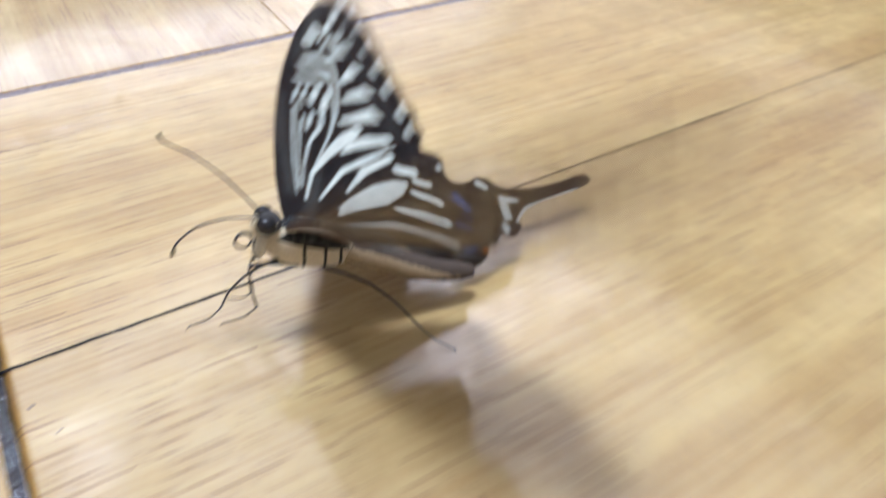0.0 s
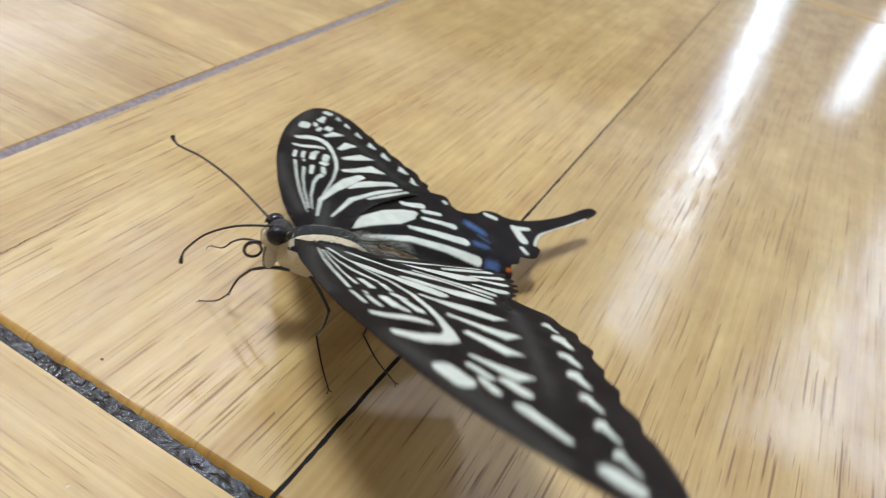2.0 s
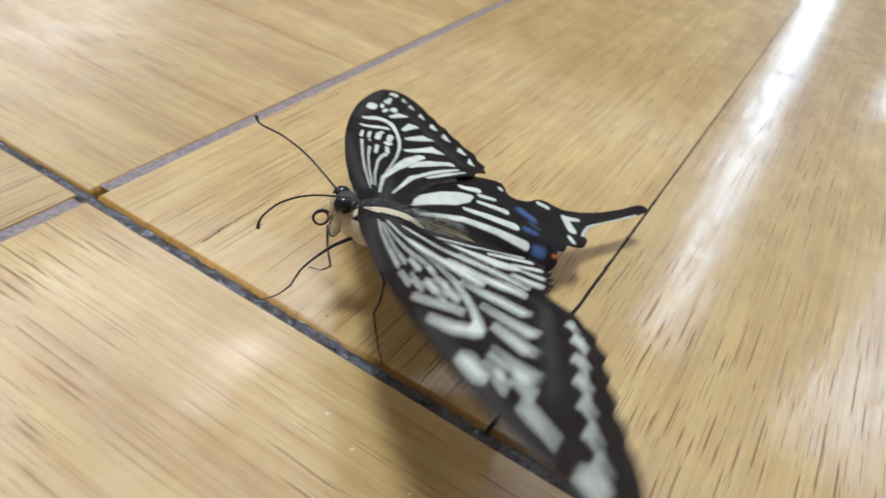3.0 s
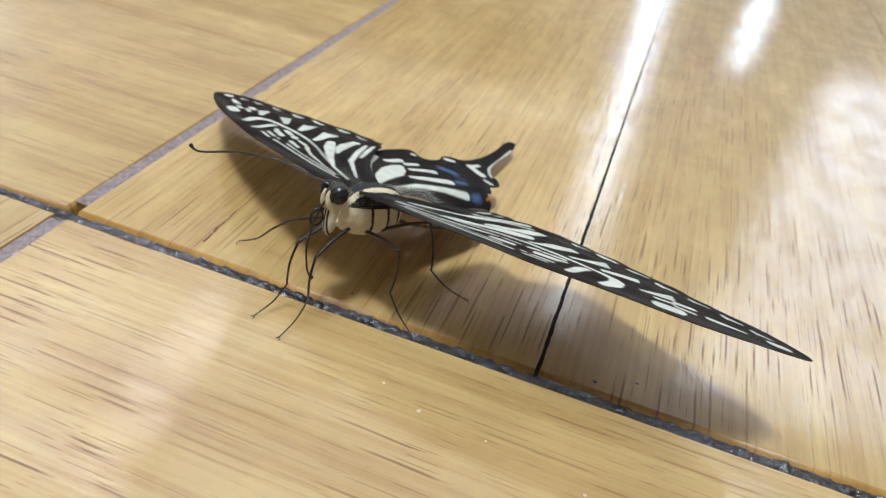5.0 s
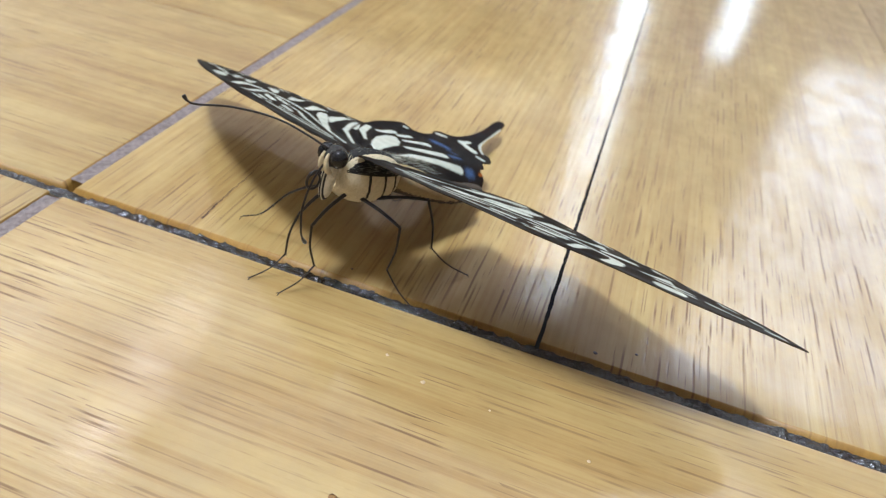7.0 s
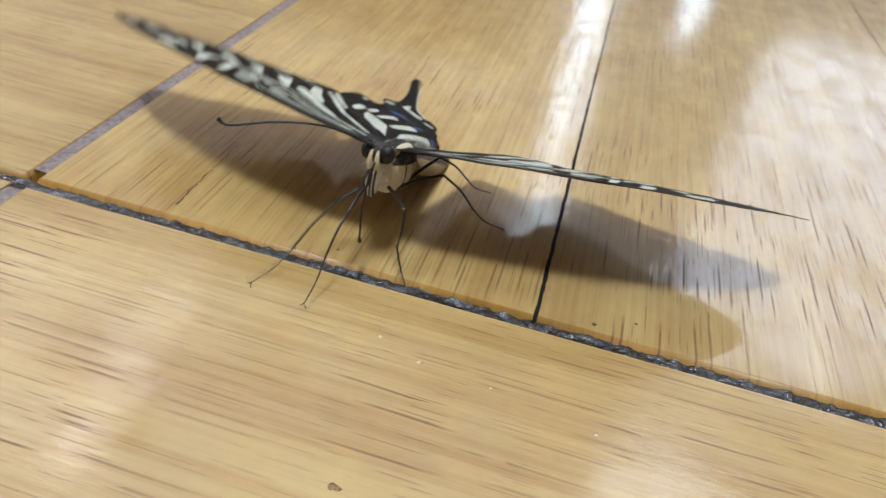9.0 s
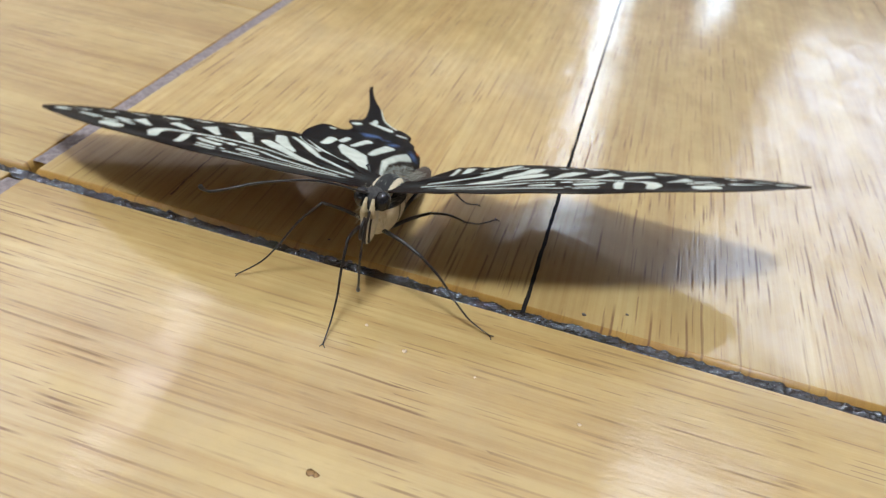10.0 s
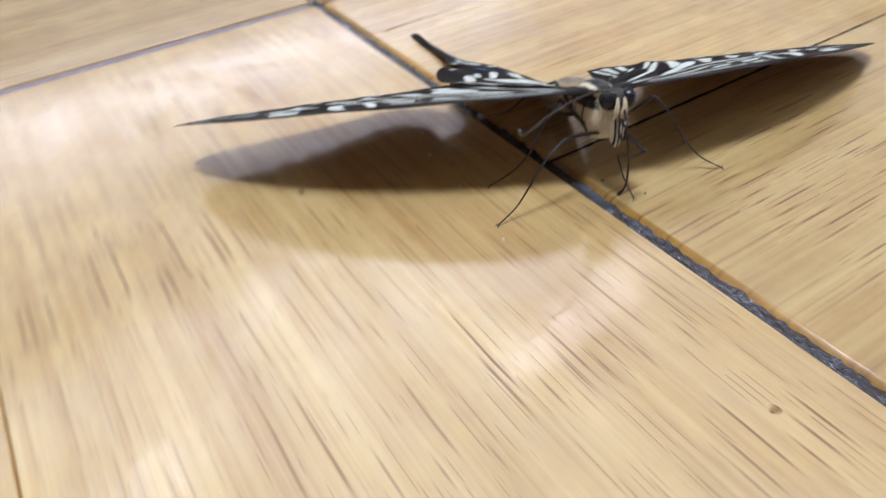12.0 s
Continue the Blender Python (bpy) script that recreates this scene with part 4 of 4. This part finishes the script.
# ---------------------------------------------------------------- what moves
# seconds, place of the wing roots in mm, heading, pitch, roll, left and right wing angles, left and right forewing tilts and forward sweeps in degrees
FLIGHT = [
    (0, 88, 42.9, 17.5, 165.4, 21.1, 2.2, 42, 15, 3, 6.2, 0, -1.7),
    (0.03, 87.5, 43.4, 17.9, 164.2, 20.7, 1.9, 74.1, 24, 2.7, 5.4, 0.1, -1.8),
    (0.1, 86.1, 44.7, 18.6, 161.4, 19.6, 1.3, 88.5, 34, 1.9, 3.3, 0.4, -1.9),
    (0.2, 84.1, 45.5, 18.9, 157.4, 17.2, -0.6, 34.9, -18.3, 2.9, -3.7, 0.7, -2.2),
    (0.3, 83.5, 42.9, 19.3, 155.4, 17.7, -1.5, 13.4, -17, 1.8, -2.3, 1.1, -2.4),
    (0.5, 82.3, 37.3, 20.3, 151.4, 18.8, -3.3, 18.3, -12.5, -0.3, 0.5, 1.9, -2.9),
    (1, 72.3, 34.3, 14.2, 145.5, 16.2, -1.5, 9.5, -9.6, 2.3, 2.4, 4.8, -0.5),
    (1.5, 70.8, 30.5, 17.9, 138.4, 14, 4.8, 5.6, -3.6, 4.2, -0.2, 5, 0),
    (1.95, 65.6, 26.1, 16.1, 134.8, 13.1, 0.9, 19.7, -9.1, -1.4, 0.3, 4, -2.5),
    (2, 65, 25.7, 15.9, 134.4, 13, 0.4, 23.7, -9.7, -2, 0.4, 3.9, -2.8),
    (2.05, 64.4, 25.1, 16, 134.4, 13.3, 0.7, 24.6, -9.1, -1.7, 0.2, 4, -2.7),
    (2.5, 59, 20.5, 17, 134.6, 15.5, 2.7, 10.8, -3.2, 1.3, -1.2, 4.2, -1.6),
    (2.94, 52.6, 12.8, 17.3, 131, 13.9, 2.6, 10.5, -5.7, 0.8, -1.2, 4.4, -1.3),
    (3, 51.7, 11.8, 17.3, 130.5, 13.7, 2.6, 15, -6, 0.7, -1.3, 4.4, -1.2),
    (3.06, 51.6, 11.7, 17.3, 131, 13.8, 2.7, 19.5, -7.8, 0.8, -1.3, 3.8, -1.2),
    (4.95, 47.8, 9.2, 15.5, 149.4, 16.9, 7.7, 4.4, -1.2, 5.6, -1.4, -16.6, 0.2),
    (5, 47.7, 9.2, 15.5, 149.9, 17, 7.9, 1.1, -1.1, 5.7, -1.4, -17.2, 0.2),
    (5.5, 47.7, 8.3, 18.2, 149.5, 19.3, 6.9, 3, -5.1, 8.1, 0.8, -18.6, 0.3),
    (6, 47.7, 9.1, 17.7, 150, 19.3, 5.6, 3.2, -5.4, 6.9, 0.3, -15.9, 1.2),
    (6.5, 47.8, 8.9, 17.5, 150.8, 19.7, 5.8, 1.6, -2.4, 6.6, 2.3, -15.1, 0.6),
    (7, 47.9, 7.4, 17.6, 150.7, 19.5, 4.1, 2.9, -3.4, 8.5, 3.9, -15.3, -0),
    (8.8, 51.6, 15.3, 14.3, 173.6, 22.5, 1.6, 8.5, 11.4, 1.1, 2, -8.2, -1.9),
    (8.94, 51.4, 14.6, 13.2, 173.7, 21.8, 1.1, 6.2, 12.1, 4, 0.5, -7.6, -2.1),
    (9, 51.3, 14.2, 12.8, 173.8, 21.5, 1, 5.2, 6.7, 5.2, -0.2, -7.4, -2.1),
    (9.06, 51.5, 13.7, 12.9, 174.5, 21.3, 0.4, 5.3, 1.7, 5.4, 0.2, -7.3, -2.1),
    (9.5, 53.1, 9.8, 13.2, 179.7, 20.3, -4, 6.2, -1.9, 6.4, 2.9, -6.7, -2),
    (9.8, 53.9, 7.6, 11.5, 181.5, 18.5, -2.3, 4.2, 0.5, 6.5, 2.7, -7.5, -1.3),
    (9.9, 54.1, 6.8, 10.8, 182.1, 17.9, -1.7, 14.3, -2.1, 6.5, 2.6, -7.7, -1.1),
    (10, 54.3, 6.1, 11, 182.7, 17.3, -1.1, 11.3, -3.6, 6.6, 2.5, -8, -0.9),
    (10.05, 54.6, 6.2, 10.5, 183.9, 16.6, -0.6, 13.8, -4.9, 6.3, 2.2, -7.2, -0.6),
    (10.3, 56.2, 6.5, 8.1, 190.3, 13.4, 1.8, 2.2, -0.2, 5.2, 0.7, -3.2, 0.8),
    (10.4, 56.9, 6.6, 7.3, 192.9, 12.1, 2.7, -3.5, 5, 4.7, 0.2, -1.6, 1.3),
    (10.5, 57.6, 6.7, 6.6, 195.4, 10.9, 3.7, 7.8, -1.4, 4.3, -0.4, -0, 1.9),
    (10.6, 59.1, 6.5, 6.4, 200.8, 11, 2.4, 6.7, 1.4, 3.9, -0.4, -0.2, 1.9),
    (10.7, 60.4, 6.2, 6.2, 206.1, 11.1, 1.1, 7.6, 5.6, 3.6, -0.4, -0.3, 1.8),
    (10.9, 63.2, 5.6, 5.8, 216.9, 11.3, -1.5, 12.4, -2.9, 2.9, -0.4, -0.6, 1.8),
    (11, 64.6, 5.3, 5.6, 222.2, 11.4, -2.8, 2.3, 7.4, 2.5, -0.4, -0.7, 1.8),
    (11.2, 66.7, 5.7, 6.6, 229.1, 12.4, -0.7, 6.4, -5.8, 2.4, 0.8, -1.9, 1.3),
    (11.5, 70.1, 6.1, 8.1, 239.5, 13.9, 2.5, -2.5, 5.7, 2.3, 2.6, -3.7, 0.7),
    (12, 76.5, 6.4, 10.4, 248.4, 17.5, -1.6, -0.3, 0.2, 4.9, 5.4, -11.2, -6.5),
]
HIND_LIFT, TORN_LIFT, HIND_TILT = 13.0, 3.0, 3.0
# where each foot stands beside the body (right, ahead, in mm), and the spots on the floor where some of them are planted: seconds, x, y
STANCE = {(1, 0): (8, 14), (1, 1): (15, 4), (1, 2): (10, -14), (-1, 0): (-6, 14), (-1, 1): (-14, 2), (-1, 2): (-10, -15)}
PLANTED = {(1, 0): ((1, 55, 30), (2, 38, 27), (2.5, 38, 23), (3, 38, 11), (5, 37, -6), (6, 37, -4), (7, 35, -4), (9, 47, -10), (9.5, 53, -4), (10, 54, -14), (10.5, 56, -22), (11, 58, -18), (11.5, 72, -18), (12, 82, -13)),
           (1, 1): ((5, 26, 7), (6, 26, 7), (7, 26, 7), (9.5, 39, -7), (10, 39, -7)),
           (-1, 0): ((0, 80, 23), (0.5, 65, 25), (1, 65, 28), (1.5, 56, 16), (2, 48, 19), (2.5, 46, 13), (3, 37, 0), (5, 42, -8), (6, 40, -4), (7, 40, -5), (9, 58, 0), (10, 72, -5), (10.5, 78, -11), (11, 87, -15), (12, 88, 4)),
           (-1, 1): ((0, 81, 29), (1, 71, 17), (1.5, 71, 17), (2, 71, 17), (3, 58, 2), (5, 58, 0), (6, 58, 0), (7, 58, 0), (9, 67, 19), (9.5, 67, 19), (10, 67, 19), (11, 86, 8), (11.5, 90, 17), (12, 90, 18)),
           (-1, 2): ((2, 77, 23), (5, 62, 11), (6, 62, 11), (7, 62, 11)), (1, 2): ()}


def foot_spot(key, t, x, y, heading):
    """The floor spot that a foot aims at: a planted one where there is one near in time, else the stance beside the body."""
    rx, ry = STANCE[key]
    c, s = math.cos(radians(heading)), math.sin(radians(heading))
    spot = Vector((x + rx * c - ry * s, y + rx * s + ry * c))
    near = sorted(PLANTED[key], key=lambda p: abs(p[0] - t))[:1]
    return Vector(near[0][1:]) if near and abs(near[0][0] - t) <= 0.5 else spot


def body_pose(x, y, z, heading, pitch, roll):
    return pose(x * MM, y * MM, z * MM, 0, 0, heading) @ pose(0, 0, 0, pitch) @ pose(0, 0, 0, 0, roll)


def leg_poses(body, side, k, row):
    """Poses of a leg at its hip and of its three pieces, bent so that the foot comes down on its spot of the floor."""
    hx, hy, hz = HIPS[k]
    hip = Vector((side * hx, hy, hz)) * UNIT
    at = body @ hip
    spot = foot_spot((side, k), row[0], row[1], row[2], row[4]) * MM
    az = math.atan2(spot.y - at.y, spot.x - at.x)
    # the leg's own plane: r outward over the floor, z up, in body units from the hip
    to_hip = body.inverted() @ Matrix.Translation(at) @ Matrix.Rotation(az, 4, "Z")
    fr, fz = math.hypot(spot.x - at.x, spot.y - at.y) / UNIT, -at.z / UNIT + 0.15
    a, b, c = FEMUR[k], TIBIA[k], TARSUS[k]
    far = math.hypot(fr, fz)
    if far > 0.985 * (a + b + c):
        fr, fz = (v * 0.985 * (a + b + c) / far for v in (fr, fz))
    best = None
    for slope in range(38, 88, 2):
        ar, az_ = fr - c * math.cos(radians(slope)), fz + c * math.sin(radians(slope))
        d = math.hypot(ar, az_)
        if d < 0.99 * (a + b):
            best = (ar, az_, d, slope)
            break
    if best is None:
        s = math.atan2(-fz, fr)
        best = (fr - c * math.cos(s), fz + c * math.sin(s), min(math.hypot(fr, fz) - c, 0.99 * (a + b)), math.degrees(s))
    ar, az_, d, slope = best
    d = max(d, abs(a - b) + 0.3)
    knee = math.acos(max(-1, min(1, (a * a + d * d - b * b) / (2 * a * d))))
    up = math.atan2(az_, ar) + knee
    kr, kz = a * math.cos(up), a * math.sin(up)
    shin = math.atan2(az_ - kz, ar - kr)

    def piece(r, z, angle):
        return pose(r * UNIT, 0, z * UNIT) @ Matrix.Rotation(-angle, 4, "Y")
    return to_hip, (piece(0, 0, up), piece(kr, kz, shin), piece(ar, az_, math.atan2(fz - az_, fr - ar)))


def feeler_pose(sink, turn):
    return pose(-0.4 * UNIT, 7.5 * UNIT, 0.4 * UNIT, 0, 0, turn) @ pose(0, 0, 0, sink)


def motions():
    walk(drooping, [(0, feeler_pose(-36, -14)), (3.2, feeler_pose(-38, -14)), (4.8, feeler_pose(-80, 2)), (12, feeler_pose(-82, 2))])
    walk(butterfly, [(r[0], body_pose(*r[1:7])) for r in FLIGHT])
    for wing_ob, side, col, lift in ((fore_right, 1, 8, None), (fore_left, -1, 7, None), (hind_right, 1, 8, HIND_LIFT), (hind_left, -1, 7, TORN_LIFT)):
        rows = []
        for r in FLIGHT:
            root = pose(side * 1.5 * UNIT, 0, 0 if lift is None else -0.0005)
            if lift is None:
                rows.append((r[0], root @ pose(0, 0, 0, r[col + 2]) @ pose(0, 0, 0, 0, 0, side * r[col + 4]) @ pose(0, 0, 0, 0, -side * r[col])))
            else:
                rows.append((r[0], root @ pose(0, 0, 0, HIND_TILT if side > 0 else r[9] - 2) @ pose(0, 0, 0, 0, -side * (r[col] + lift))))
        walk(wing_ob, rows)
    for side, k, hip, pieces in LEGS:
        poses = [leg_poses(body_pose(*r[1:7]), side, k, r) for r in FLIGHT]
        walk(hip, [(r[0], q[0]) for r, q in zip(FLIGHT, poses)])
        for i, ob in enumerate(pieces):
            walk(ob, [(r[0], q[1][i]) for r, q in zip(FLIGHT, poses)])


motions()
